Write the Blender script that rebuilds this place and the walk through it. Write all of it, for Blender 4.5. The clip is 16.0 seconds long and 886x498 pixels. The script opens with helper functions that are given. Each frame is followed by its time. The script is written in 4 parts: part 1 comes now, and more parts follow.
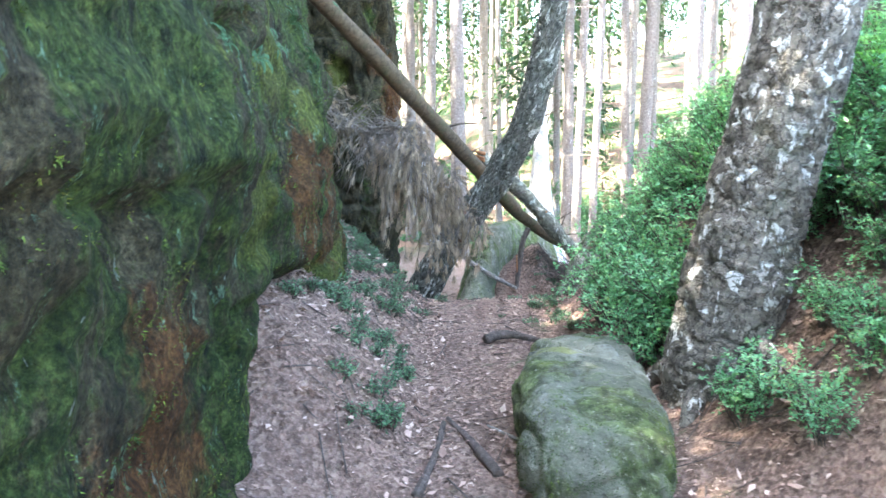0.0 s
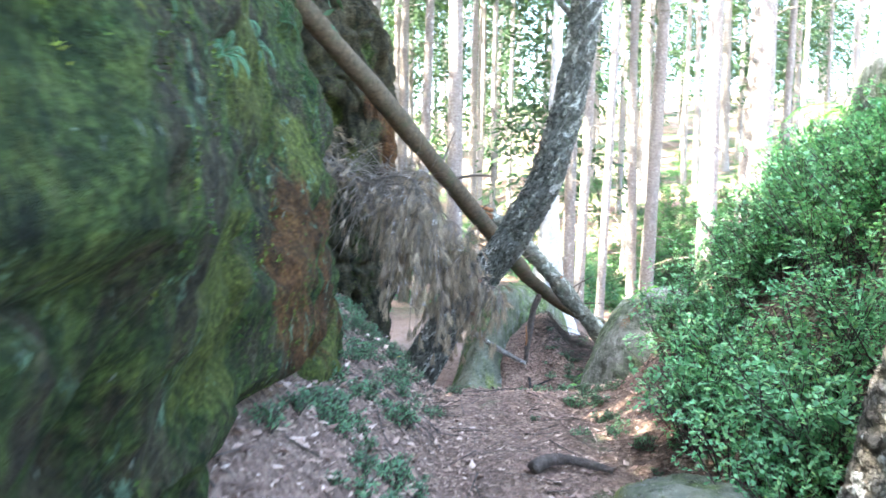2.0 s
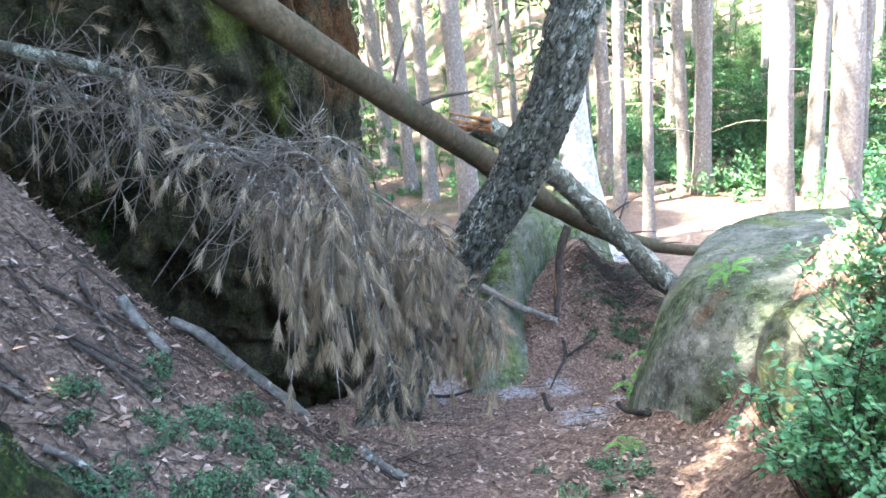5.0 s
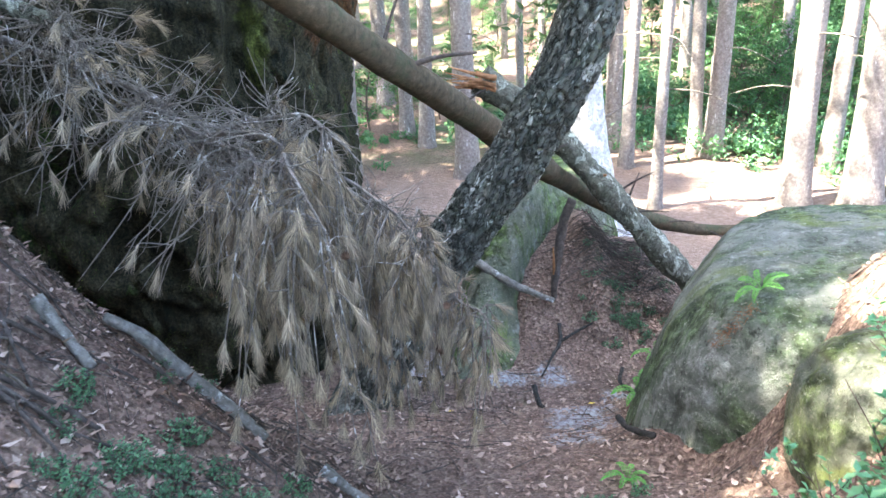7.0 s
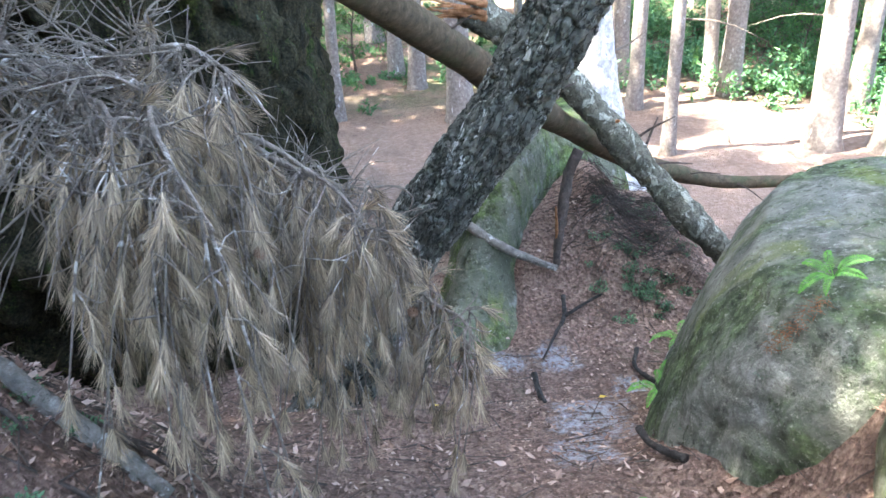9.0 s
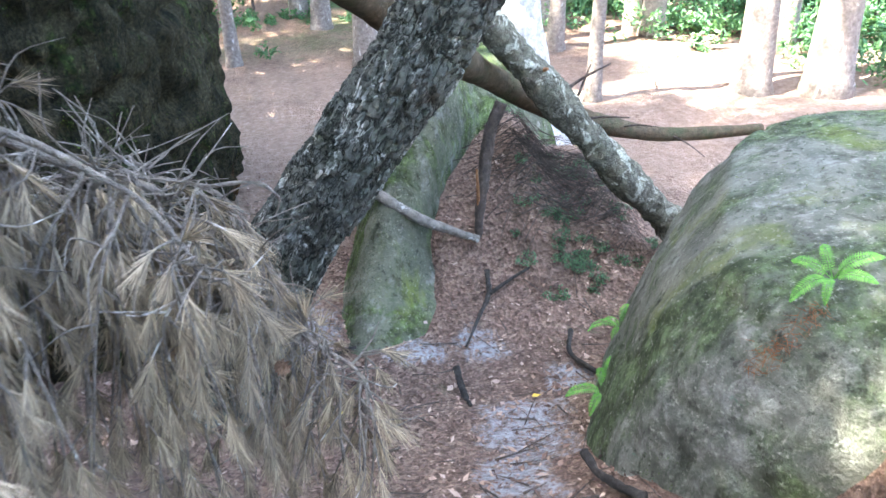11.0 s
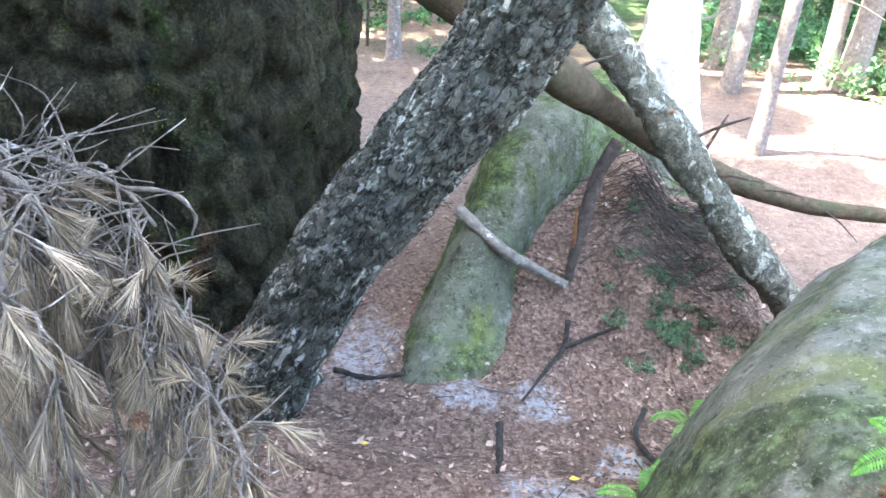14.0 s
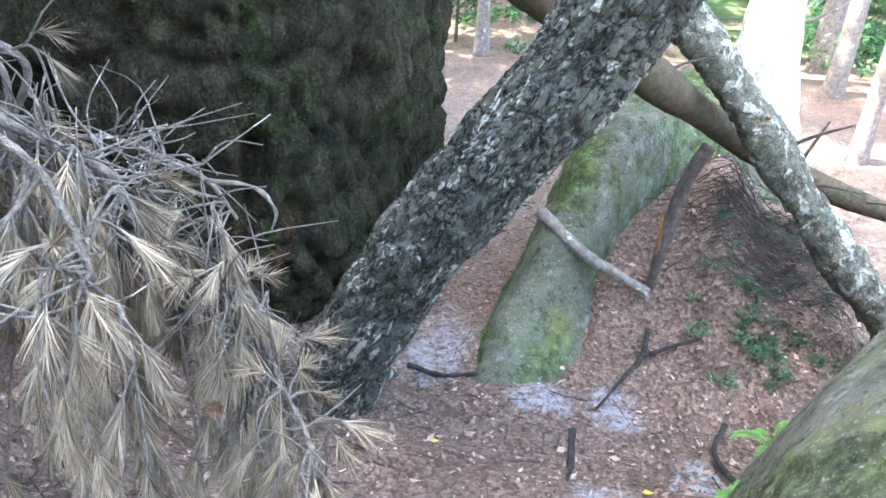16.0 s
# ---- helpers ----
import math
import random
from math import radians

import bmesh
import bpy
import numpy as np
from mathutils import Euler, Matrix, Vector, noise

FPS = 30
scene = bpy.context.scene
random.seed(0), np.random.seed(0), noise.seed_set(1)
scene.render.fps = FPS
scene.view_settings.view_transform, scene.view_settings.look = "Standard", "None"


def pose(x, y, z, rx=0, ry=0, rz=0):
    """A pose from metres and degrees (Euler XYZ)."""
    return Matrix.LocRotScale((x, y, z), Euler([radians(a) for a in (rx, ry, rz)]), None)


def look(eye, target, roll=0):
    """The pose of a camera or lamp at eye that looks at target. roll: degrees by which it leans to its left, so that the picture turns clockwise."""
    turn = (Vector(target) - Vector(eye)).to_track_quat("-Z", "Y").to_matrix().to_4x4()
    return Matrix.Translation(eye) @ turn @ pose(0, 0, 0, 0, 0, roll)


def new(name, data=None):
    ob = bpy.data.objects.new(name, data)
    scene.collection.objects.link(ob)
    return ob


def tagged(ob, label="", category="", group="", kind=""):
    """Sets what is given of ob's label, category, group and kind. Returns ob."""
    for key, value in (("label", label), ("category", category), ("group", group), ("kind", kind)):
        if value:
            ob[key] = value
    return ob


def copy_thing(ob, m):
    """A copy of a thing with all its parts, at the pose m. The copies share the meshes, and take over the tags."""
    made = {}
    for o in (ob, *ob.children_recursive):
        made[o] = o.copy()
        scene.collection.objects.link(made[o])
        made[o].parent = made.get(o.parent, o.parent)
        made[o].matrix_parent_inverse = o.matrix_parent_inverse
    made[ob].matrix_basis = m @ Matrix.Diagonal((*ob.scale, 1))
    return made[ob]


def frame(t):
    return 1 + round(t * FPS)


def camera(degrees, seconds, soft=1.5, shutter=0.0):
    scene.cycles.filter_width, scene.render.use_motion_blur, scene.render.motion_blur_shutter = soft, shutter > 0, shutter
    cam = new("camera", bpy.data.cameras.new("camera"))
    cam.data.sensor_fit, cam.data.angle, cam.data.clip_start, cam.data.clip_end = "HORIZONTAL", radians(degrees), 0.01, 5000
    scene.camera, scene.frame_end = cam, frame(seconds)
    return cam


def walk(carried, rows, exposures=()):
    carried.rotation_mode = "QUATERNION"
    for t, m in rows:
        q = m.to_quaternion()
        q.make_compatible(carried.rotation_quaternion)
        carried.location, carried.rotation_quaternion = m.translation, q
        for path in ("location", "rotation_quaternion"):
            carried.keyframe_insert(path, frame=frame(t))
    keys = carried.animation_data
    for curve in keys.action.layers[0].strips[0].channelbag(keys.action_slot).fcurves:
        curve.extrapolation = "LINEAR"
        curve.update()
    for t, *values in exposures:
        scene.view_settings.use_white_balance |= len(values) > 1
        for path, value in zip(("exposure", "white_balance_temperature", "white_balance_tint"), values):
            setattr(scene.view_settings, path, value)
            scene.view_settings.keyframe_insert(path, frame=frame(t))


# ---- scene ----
cam = camera(59.2, 16.0, shutter=0.5)
PATH = [
    (0, (-0.009, -0.52, 1.743), (0.03, 1.461, 1.471), -0.0),
    (0.5, (-0.101, -0.4, 1.711), (-0.103, 1.582, 1.445), 1.2),
    (1, (-0.16, -0.162, 1.696), (-0.216, 1.823, 1.463), 3.0),
    (1.5, (-0.14, 0.227, 1.681), (-0.209, 2.219, 1.512), 2.5),
    (2, (-0.225, 0.69, 1.746), (-0.135, 2.683, 1.609), 1.5),
    (2.5, (-0.214, 1.101, 1.765), (-0.073, 3.088, 1.588), -0.5),
    (3, (-0.08, 1.632, 1.892), (-0.037, 3.61, 1.6), -1.8),
    (3.5, (-0.035, 2.067, 1.995), (0.089, 4.023, 1.597), -1.9),
    (4, (0.032, 2.474, 2.103), (0.304, 4.39, 1.599), -1.7),
    (4.5, (0.253, 2.909, 2.234), (0.306, 4.852, 1.762), -4.8),
    (5, (0.341, 3.16, 2.304), (0.308, 5.087, 1.771), -5.8),
    (5.2, (0.327, 3.241, 2.327), (0.329, 5.16, 1.765), -5.1),
    (7.3, (0.374, 3.878, 2.404), (0.358, 5.752, 1.705), -2.0),
    (7.5, (0.363, 3.955, 2.376), (0.429, 5.834, 1.696), -1.7),
    (8, (0.271, 4.215, 2.344), (0.434, 6.073, 1.623), -2.0),
    (8.5, (0.33, 4.446, 2.245), (0.391, 6.282, 1.453), -2.6),
    (9, (0.469, 4.638, 2.214), (0.435, 6.456, 1.381), -3.3),
    (9.5, (0.459, 4.808, 2.23), (0.609, 6.591, 1.338), -3.2),
    (9.7, (0.445, 4.872, 2.218), (0.658, 6.634, 1.295), -2.7),
    (11.8, (0.698, 5.609, 1.974), (0.756, 7.316, 0.934), -2.2),
    (12, (0.749, 5.665, 1.957), (0.738, 7.355, 0.888), -3.1),
    (12.5, (0.927, 5.728, 1.987), (0.778, 7.458, 0.995), 1.3),
    (13, (0.956, 5.722, 1.998), (0.767, 7.458, 1.024), 2.6),
    (13.5, (0.948, 5.704, 1.996), (0.755, 7.448, 1.036), 2.7),
    (14, (0.959, 5.714, 2.003), (0.72, 7.453, 1.046), 2.8),
    (14.5, (0.959, 5.729, 2.0), (0.671, 7.46, 1.042), 3.1),
    (15, (0.959, 5.737, 2.004), (0.605, 7.453, 1.039), 2.7),
    (15.5, (0.958, 5.737, 2.003), (0.549, 7.436, 1.031), 2.5),
    (16, (0.958, 5.743, 2.003), (0.521, 7.434, 1.03), 2.1),
]
walk(cam, [(t, look(eye, target, roll)) for t, eye, target, roll in PATH], exposures=[(0, 4.67, 6380, 6), (3, 4.55, 6300, 6), (5, 4.29, 6350, 6), (7.5, 4.16, 6350, 8), (9.5, 4.3, 6450, 8), (13, 4.75, 6550, 8), (16, 4.97, 6580, 8)])

# ---- world, sun, exposure ----
SUN_AZ, SUN_EL = 193.0, 58.0  # degrees; azimuth of the sun counted from +x towards +y
world = bpy.data.worlds.new("sky")
scene.world = world
world.use_nodes = True
wt = world.node_tree
sky = wt.nodes.new("ShaderNodeTexSky")
sky.sky_type = "NISHITA"
sky.sun_disc = False
sky.sun_elevation = radians(SUN_EL)
sky.sun_rotation = radians(90 - SUN_AZ)
sky.air_density, sky.dust_density, sky.ozone_density = 1.0, 2.5, 1.0
wt.nodes["Background"].inputs["Strength"].default_value = 0.15
wt.links.new(sky.outputs[0], wt.nodes["Background"].inputs[0])
sun = new("sun", bpy.data.lights.new("sun", "SUN"))
sun.data.energy, sun.data.angle, sun.data.color = 5.0, radians(0.6), (1.0, 0.93, 0.82)
sd = Vector((math.cos(radians(SUN_AZ)) * math.cos(radians(SUN_EL)), math.sin(radians(SUN_AZ)) * math.cos(radians(SUN_EL)), math.sin(radians(SUN_EL))))
sun.matrix_world = look((0, 0, 30), Vector((0, 0, 30)) - sd)


# ---- materials ----
def nodes_of(name):
    m = bpy.data.materials.new(name)
    m.use_nodes = True
    t = m.node_tree
    return m, t, t.nodes["Principled BSDF"]


def add_node(t, kind, **values):
    n = t.nodes.new(kind)
    for key, v in values.items():
        if key in n.inputs:
            n.inputs[key].default_value = v
    return n


def coords(t, scale=(1, 1, 1)):
    g = t.nodes.new("ShaderNodeNewGeometry")
    m = t.nodes.new("ShaderNodeVectorMath")
    m.operation = "MULTIPLY"
    m.inputs[1].default_value = scale
    t.links.new(g.outputs["Position"], m.inputs[0])
    return m.outputs[0]


def noise_tex(t, vec, scale, detail=6, rough=0.6, warp=0.0):
    n = add_node(t, "ShaderNodeTexNoise", Scale=scale, Detail=detail, Roughness=rough, Distortion=warp)
    t.links.new(vec, n.inputs["Vector"])
    return n.outputs["Fac"]


def ramp(t, fac, stops):
    r = t.nodes.new("ShaderNodeValToRGB")
    el = r.color_ramp.elements
    while len(el) < len(stops):
        el.new(0.5)
    for e, (p, c) in zip(el, stops):
        e.position = p
        e.color = (*c, 1) if len(c) == 3 else c
    t.links.new(fac, r.inputs[0])
    return r.outputs[0]


def mask(t, fac, lo, hi):
    m = t.nodes.new("ShaderNodeMapRange")
    m.interpolation_type = "SMOOTHSTEP"
    m.inputs["From Min"].default_value, m.inputs["From Max"].default_value = lo, hi
    t.links.new(fac, m.inputs["Value"])
    return m.outputs[0]


def mixed(t, fac, a, b, mode="MIX"):
    m = t.nodes.new("ShaderNodeMix")
    m.data_type, m.blend_type = "RGBA", mode
    for value, slot in ((fac, m.inputs[0]), (a, m.inputs[6]), (b, m.inputs[7])):
        if isinstance(value, (int, float)):
            slot.default_value = value
        elif isinstance(value, tuple):
            slot.default_value = (*value, 1)
        else:
            t.links.new(value, slot)
    return m.outputs[2]


def calc(t, op, a, b):
    m = t.nodes.new("ShaderNodeMath")
    m.operation = op
    for value, slot in ((a, m.inputs[0]), (b, m.inputs[1])):
        if isinstance(value, (int, float)):
            slot.default_value = value
        else:
            t.links.new(value, slot)
    return m.outputs[0]


def bumped(t, b, height, strength, distance):
    n = add_node(t, "ShaderNodeBump", Strength=strength, Distance=distance)
    t.links.new(height, n.inputs["Height"])
    t.links.new(n.outputs[0], b.inputs["Normal"])


def rock_material(name, stone, moss, orange=0.0, teal=0.0, mossiness=0.5, pale=0.0):
    m, t, b = nodes_of(name)
    p = coords(t)
    tall = coords(t, (1, 1, 0.6))
    grain = noise_tex(t, p, 38, 5, 0.7)
    col = ramp(t, noise_tex(t, p, 3.2, 8, 0.65, 0.4), [(0.3, tuple(c * 0.45 for c in stone)), (0.55, stone), (0.75, tuple(min(1, c * 1.5) for c in stone))])
    if pale:
        f = mask(t, noise_tex(t, p, 5.5, 7, 0.7), 0.52, 0.68)
        col = mixed(t, calc(t, "MULTIPLY", f, pale), col, (0.42, 0.43, 0.40))
    mc = ramp(t, noise_tex(t, p, 14, 6, 0.7), [(0.33, tuple(c * 0.3 for c in moss)), (0.5, moss), (0.66, tuple(c * 2.4 for c in moss))])
    f = mask(t, noise_tex(t, tall, 1.9, 9, 0.68, 0.5), 0.62 - 0.3 * mossiness, 0.74 - 0.26 * mossiness)
    col = mixed(t, calc(t, "MULTIPLY", f, 0.93), col, mc)
    yf = mask(t, noise_tex(t, tall, 2.6, 6, 0.6, 0.6), 0.57, 0.7)
    col = mixed(t, calc(t, "MULTIPLY", yf, 0.6 * min(1.0, mossiness + 0.3)), col, tuple(c * k for c, k in zip(moss, (2.6, 2.3, 1.1))))
    if orange:
        f = mask(t, noise_tex(t, tall, 1.35, 5, 0.55, 0.8), 0.64 - 0.17 * orange, 0.74 - 0.15 * orange)
        oc = ramp(t, noise_tex(t, tall, 9, 6, 0.7), [(0.35, (0.03, 0.016, 0.008)), (0.55, (0.10, 0.05, 0.018)), (0.72, (0.19, 0.11, 0.04))])
        col = mixed(t, calc(t, "MULTIPLY", f, 0.9), col, oc)
    if teal:
        f = mask(t, noise_tex(t, p, 9, 6, 0.75, 1.0), 0.68 - 0.06 * teal, 0.72 - 0.05 * teal)
        col = mixed(t, calc(t, "MULTIPLY", f, 0.6), col, (0.11, 0.2, 0.145))
    speck = mask(t, noise_tex(t, p, 70, 3, 0.6), 0.60, 0.68)
    col = mixed(t, calc(t, "MULTIPLY", speck, 0.3), col, tuple(min(1, c * 2.2) for c in stone))
    run = mask(t, noise_tex(t, coords(t, (1, 1, 0.28)), 9, 7, 0.72, 0.3), 0.53, 0.64)
    col = mixed(t, calc(t, "MULTIPLY", run, 0.55), col, tuple(c * 0.35 for c in moss))
    lichen = mask(t, noise_tex(t, p, 42, 4, 0.7), 0.6, 0.66)
    col = mixed(t, calc(t, "MULTIPLY", lichen, 0.55), col, tuple(min(1, c * 2.1) for c in stone))
    dark = mask(t, noise_tex(t, p, 24, 6, 0.75), 0.55, 0.66)
    col = mixed(t, calc(t, "MULTIPLY", dark, 0.6), col, (0.018, 0.02, 0.014))
    t.links.new(col, b.inputs["Base Color"])
    b.inputs["Roughness"].default_value = 0.93
    b.inputs["Specular IOR Level"].default_value = 0.2
    h = calc(t, "ADD", calc(t, "MULTIPLY", grain, 0.35), noise_tex(t, p, 9, 8, 0.75))
    bumped(t, b, h, 1.0, 0.08)
    return m


def bark_material(name, dark, light, pale_at, along=0.3, pale=(0.42, 0.43, 0.41), green=0.0, axis=None, cracks=0.0):
    m, t, b = nodes_of(name)
    p = coords(t)
    col = ramp(t, noise_tex(t, p, 26, 8, 0.72), [(0.3, tuple(c * 0.45 for c in dark)), (0.55, dark), (0.75, light)])
    streak = coords(t, (1, 1, along))
    if axis:
        # draw the streaks out along a leaning stem
        r = t.nodes.new("ShaderNodeVectorRotate")
        r.rotation_type = "EULER_XYZ"
        r.inputs["Rotation"].default_value = [radians(v) for v in axis]
        t.links.new(p, r.inputs["Vector"])
        s = t.nodes.new("ShaderNodeVectorMath")
        s.operation = "MULTIPLY"
        s.inputs[1].default_value = (1, 1, along)
        t.links.new(r.outputs[0], s.inputs[0])
        streak = s.outputs[0]
    h = calc(t, "ADD", noise_tex(t, p, 45, 7, 0.75), noise_tex(t, p, 140, 3, 0.6))
    f = mask(t, noise_tex(t, streak, 13, 5, 0.62, 0.6), pale_at, pale_at + 0.05)
    col = mixed(t, calc(t, "MULTIPLY", f, 0.85), col, pale)
    if green:
        g = mask(t, noise_tex(t, p, 4.5, 6, 0.7), 0.5, 0.68)
        col = mixed(t, calc(t, "MULTIPLY", g, green), col, (0.05, 0.075, 0.035))
    if cracks:
        # dark cracks between the bark plates
        w = t.nodes.new("ShaderNodeVectorMath")
        w.operation = "ADD"
        wn = t.nodes.new("ShaderNodeTexNoise")
        wn.inputs["Scale"].default_value = 30
        wn.inputs["Detail"].default_value = 4
        t.links.new(streak, wn.inputs["Vector"])
        sc = t.nodes.new("ShaderNodeVectorMath")
        sc.operation = "SCALE"
        sc.inputs["Scale"].default_value = 0.1
        t.links.new(wn.outputs["Color"], sc.inputs[0])
        t.links.new(streak, w.inputs[0])
        t.links.new(sc.outputs[0], w.inputs[1])
        vo = t.nodes.new("ShaderNodeTexVoronoi")
        vo.feature = "DISTANCE_TO_EDGE"
        vo.inputs["Scale"].default_value = 19
        t.links.new(w.outputs[0], vo.inputs["Vector"])
        e = mask(t, vo.outputs["Distance"], 0.1, 0.02)
        col = mixed(t, calc(t, "MULTIPLY", e, cracks), col, (0.012, 0.012, 0.011))
        h = calc(t, "SUBTRACT", h, calc(t, "MULTIPLY", e, 1.2))
    t.links.new(col, b.inputs["Base Color"])
    b.inputs["Roughness"].default_value = 0.92
    b.inputs["Specular IOR Level"].default_value = 0.2
    bumped(t, b, h, 0.8, 0.02)
    return m


def leaf_material(name, stops, through_light=0.25, rough=0.55):
    m, t, b = nodes_of(name)
    g = t.nodes.new("ShaderNodeNewGeometry")
    oi = t.nodes.new("ShaderNodeObjectInfo")
    fac = calc(t, "ADD", calc(t, "MULTIPLY", g.outputs["Random Per Island"], 0.75), calc(t, "MULTIPLY", oi.outputs["Random"], 0.25))
    col = ramp(t, fac, stops)
    col = mixed(t, 0.25, col, ramp(t, noise_tex(t, coords(t), 60, 3), [(0.3, (0.3, 0.3, 0.3)), (0.7, (1, 1, 1))]), "MULTIPLY")
    t.links.new(col, b.inputs["Base Color"])
    b.inputs["Roughness"].default_value = rough
    b.inputs["Specular IOR Level"].default_value = 0.3
    if through_light:
        tr = t.nodes.new("ShaderNodeBsdfTranslucent")
        t.links.new(mixed(t, 1.0, col, (1.0, 1.0, 0.55), "MULTIPLY"), tr.inputs["Color"])
        mix = t.nodes.new("ShaderNodeMixShader")
        mix.inputs[0].default_value = through_light
        t.links.new(b.outputs[0], mix.inputs[1])
        t.links.new(tr.outputs[0], mix.inputs[2])
        t.links.new(mix.outputs[0], t.nodes["Material Output"].inputs["Surface"])
    return m


def spot(t, vec, x, y, rx, ry, wob):
    """A soft blot round (x, y), with a ragged edge."""
    s = t.nodes.new("ShaderNodeSeparateXYZ")
    t.links.new(vec, s.inputs[0])
    dx = calc(t, "POWER", calc(t, "ABSOLUTE", calc(t, "DIVIDE", calc(t, "SUBTRACT", s.outputs[0], x), rx), 0), 2)
    dy = calc(t, "POWER", calc(t, "ABSOLUTE", calc(t, "DIVIDE", calc(t, "SUBTRACT", s.outputs[1], y), ry), 0), 2)
    d = calc(t, "SQRT", calc(t, "ADD", dx, dy), 0)
    return mask(t, calc(t, "ADD", d, calc(t, "MULTIPLY", calc(t, "SUBTRACT", wob, 0.5), 2.6)), 1.05, 0.55)


def crag_material(name, dim, rust, flecks, mossy, streaks=(), greens=(), across=1):
    """Weathered sandstone under dark and yellow moss, with rusty streaks and pale algae."""
    m, t, b = nodes_of(name)
    p = coords(t)
    tall = coords(t, (1, 1, 0.45))
    k = lambda *c: tuple(v * dim for v in c)
    col = ramp(t, noise_tex(t, tall, 7, 9, 0.75, 0.5), [(0.3, k(0.012, 0.012, 0.009)), (0.47, k(0.055, 0.05, 0.028)), (0.6, k(0.11, 0.098, 0.055)), (0.75, k(0.22, 0.19, 0.12))])
    fine = ramp(t, noise_tex(t, p, 55, 5, 0.75), [(0.36, (0.22, 0.22, 0.22)), (0.5, (0.8, 0.8, 0.8)), (0.66, (1.7, 1.7, 1.6))])
    green = ramp(t, noise_tex(t, p, 16, 7, 0.75), [(0.33, k(0.012, 0.025, 0.008)), (0.5, k(0.052, 0.085, 0.022)), (0.68, k(0.13, 0.175, 0.045))])
    col = mixed(t, mask(t, noise_tex(t, tall, 2.4, 9, 0.76, 0.2), 0.52 - 0.1 * mossy, 0.6 - 0.1 * mossy), col, green)
    lime = ramp(t, noise_tex(t, tall, 20, 6, 0.75), [(0.33, k(0.05, 0.06, 0.012)), (0.66, k(0.21, 0.25, 0.05))])
    col = mixed(t, mask(t, noise_tex(t, tall, 3.1, 8, 0.78, 0.2), 0.66 - 0.08 * mossy, 0.76 - 0.08 * mossy), col, lime)
    black = mask(t, noise_tex(t, tall, 4.6, 9, 0.78, 0.2), 0.55, 0.64)
    col = mixed(t, calc(t, "MULTIPLY", black, 0.85), col, k(0.012, 0.018, 0.011))
    oc = ramp(t, noise_tex(t, tall, 11, 7, 0.75), [(0.33, k(0.04, 0.02, 0.01)), (0.52, k(0.135, 0.06, 0.022)), (0.7, k(0.25, 0.125, 0.045))])
    wob = noise_tex(t, p, 4.5, 8, 0.75, 0.4)
    if rust:
        col = mixed(t, calc(t, "MULTIPLY", mask(t, noise_tex(t, tall, 1.5, 7, 0.65, 0.8), 0.66 - 0.12 * rust, 0.74 - 0.12 * rust), 0.85), col, oc)
    s = t.nodes.new("ShaderNodeSeparateXYZ")
    t.links.new(p, s.inputs[0])
    c = t.nodes.new("ShaderNodeCombineXYZ")
    t.links.new(s.outputs[across], c.inputs[0])
    t.links.new(s.outputs[2], c.inputs[1])
    for y, z, ry, rz in greens:
        col = mixed(t, calc(t, "MULTIPLY", spot(t, c.outputs[0], y, z, ry, rz, wob), 0.8), col, lime)
    for y, z, ry, rz in streaks:
        col = mixed(t, calc(t, "MULTIPLY", spot(t, c.outputs[0], y, z, ry, rz, wob), 0.9), col, oc)
    algae = mask(t, noise_tex(t, coords(t, (1, 1, 0.55)), 9.5, 8, 0.8, 0.2), 0.68 - 0.06 * flecks, 0.71 - 0.05 * flecks)
    col = mixed(t, calc(t, "MULTIPLY", algae, 0.75), col, k(0.19, 0.31, 0.2))
    chip = mask(t, noise_tex(t, coords(t, (1, 1, 0.4)), 30, 3, 0.6, 0.5), 0.7, 0.74)
    col = mixed(t, calc(t, "MULTIPLY", chip, 0.7 * min(1.0, flecks)), col, k(0.34, 0.4, 0.33))
    col = mixed(t, 0.85, col, fine, "MULTIPLY")
    t.links.new(col, b.inputs["Base Color"])
    b.inputs["Roughness"].default_value = 0.95
    b.inputs["Specular IOR Level"].default_value = 0.15
    bumped(t, b, calc(t, "ADD", calc(t, "MULTIPLY", noise_tex(t, p, 42, 5, 0.7), 0.4), noise_tex(t, tall, 10, 8, 0.75)), 1.0, 0.09)
    return m


def moss_material():
    """Moss tufts, green, yellow and brown by the patch."""
    m, t, b = nodes_of("moss_tufts")
    p = coords(t, (1, 1, 0.6))
    g = t.nodes.new("ShaderNodeNewGeometry")
    patch = ramp(t, noise_tex(t, p, 2.6, 7, 0.7, 0.7), [(0.3, (0.02, 0.045, 0.018)), (0.45, (0.05, 0.095, 0.022)), (0.55, (0.12, 0.17, 0.03)), (0.63, (0.13, 0.12, 0.035)), (0.72, (0.1, 0.055, 0.022))])
    col = mixed(t, 1.0, patch, ramp(t, g.outputs["Random Per Island"], [(0.0, (0.25, 0.3, 0.25)), (0.6, (0.9, 0.9, 0.8)), (1.0, (1.35, 1.3, 1.15))]), "MULTIPLY")
    t.links.new(col, b.inputs["Base Color"])
    b.inputs["Roughness"].default_value = 0.85
    b.inputs["Specular IOR Level"].default_value = 0.2
    return m


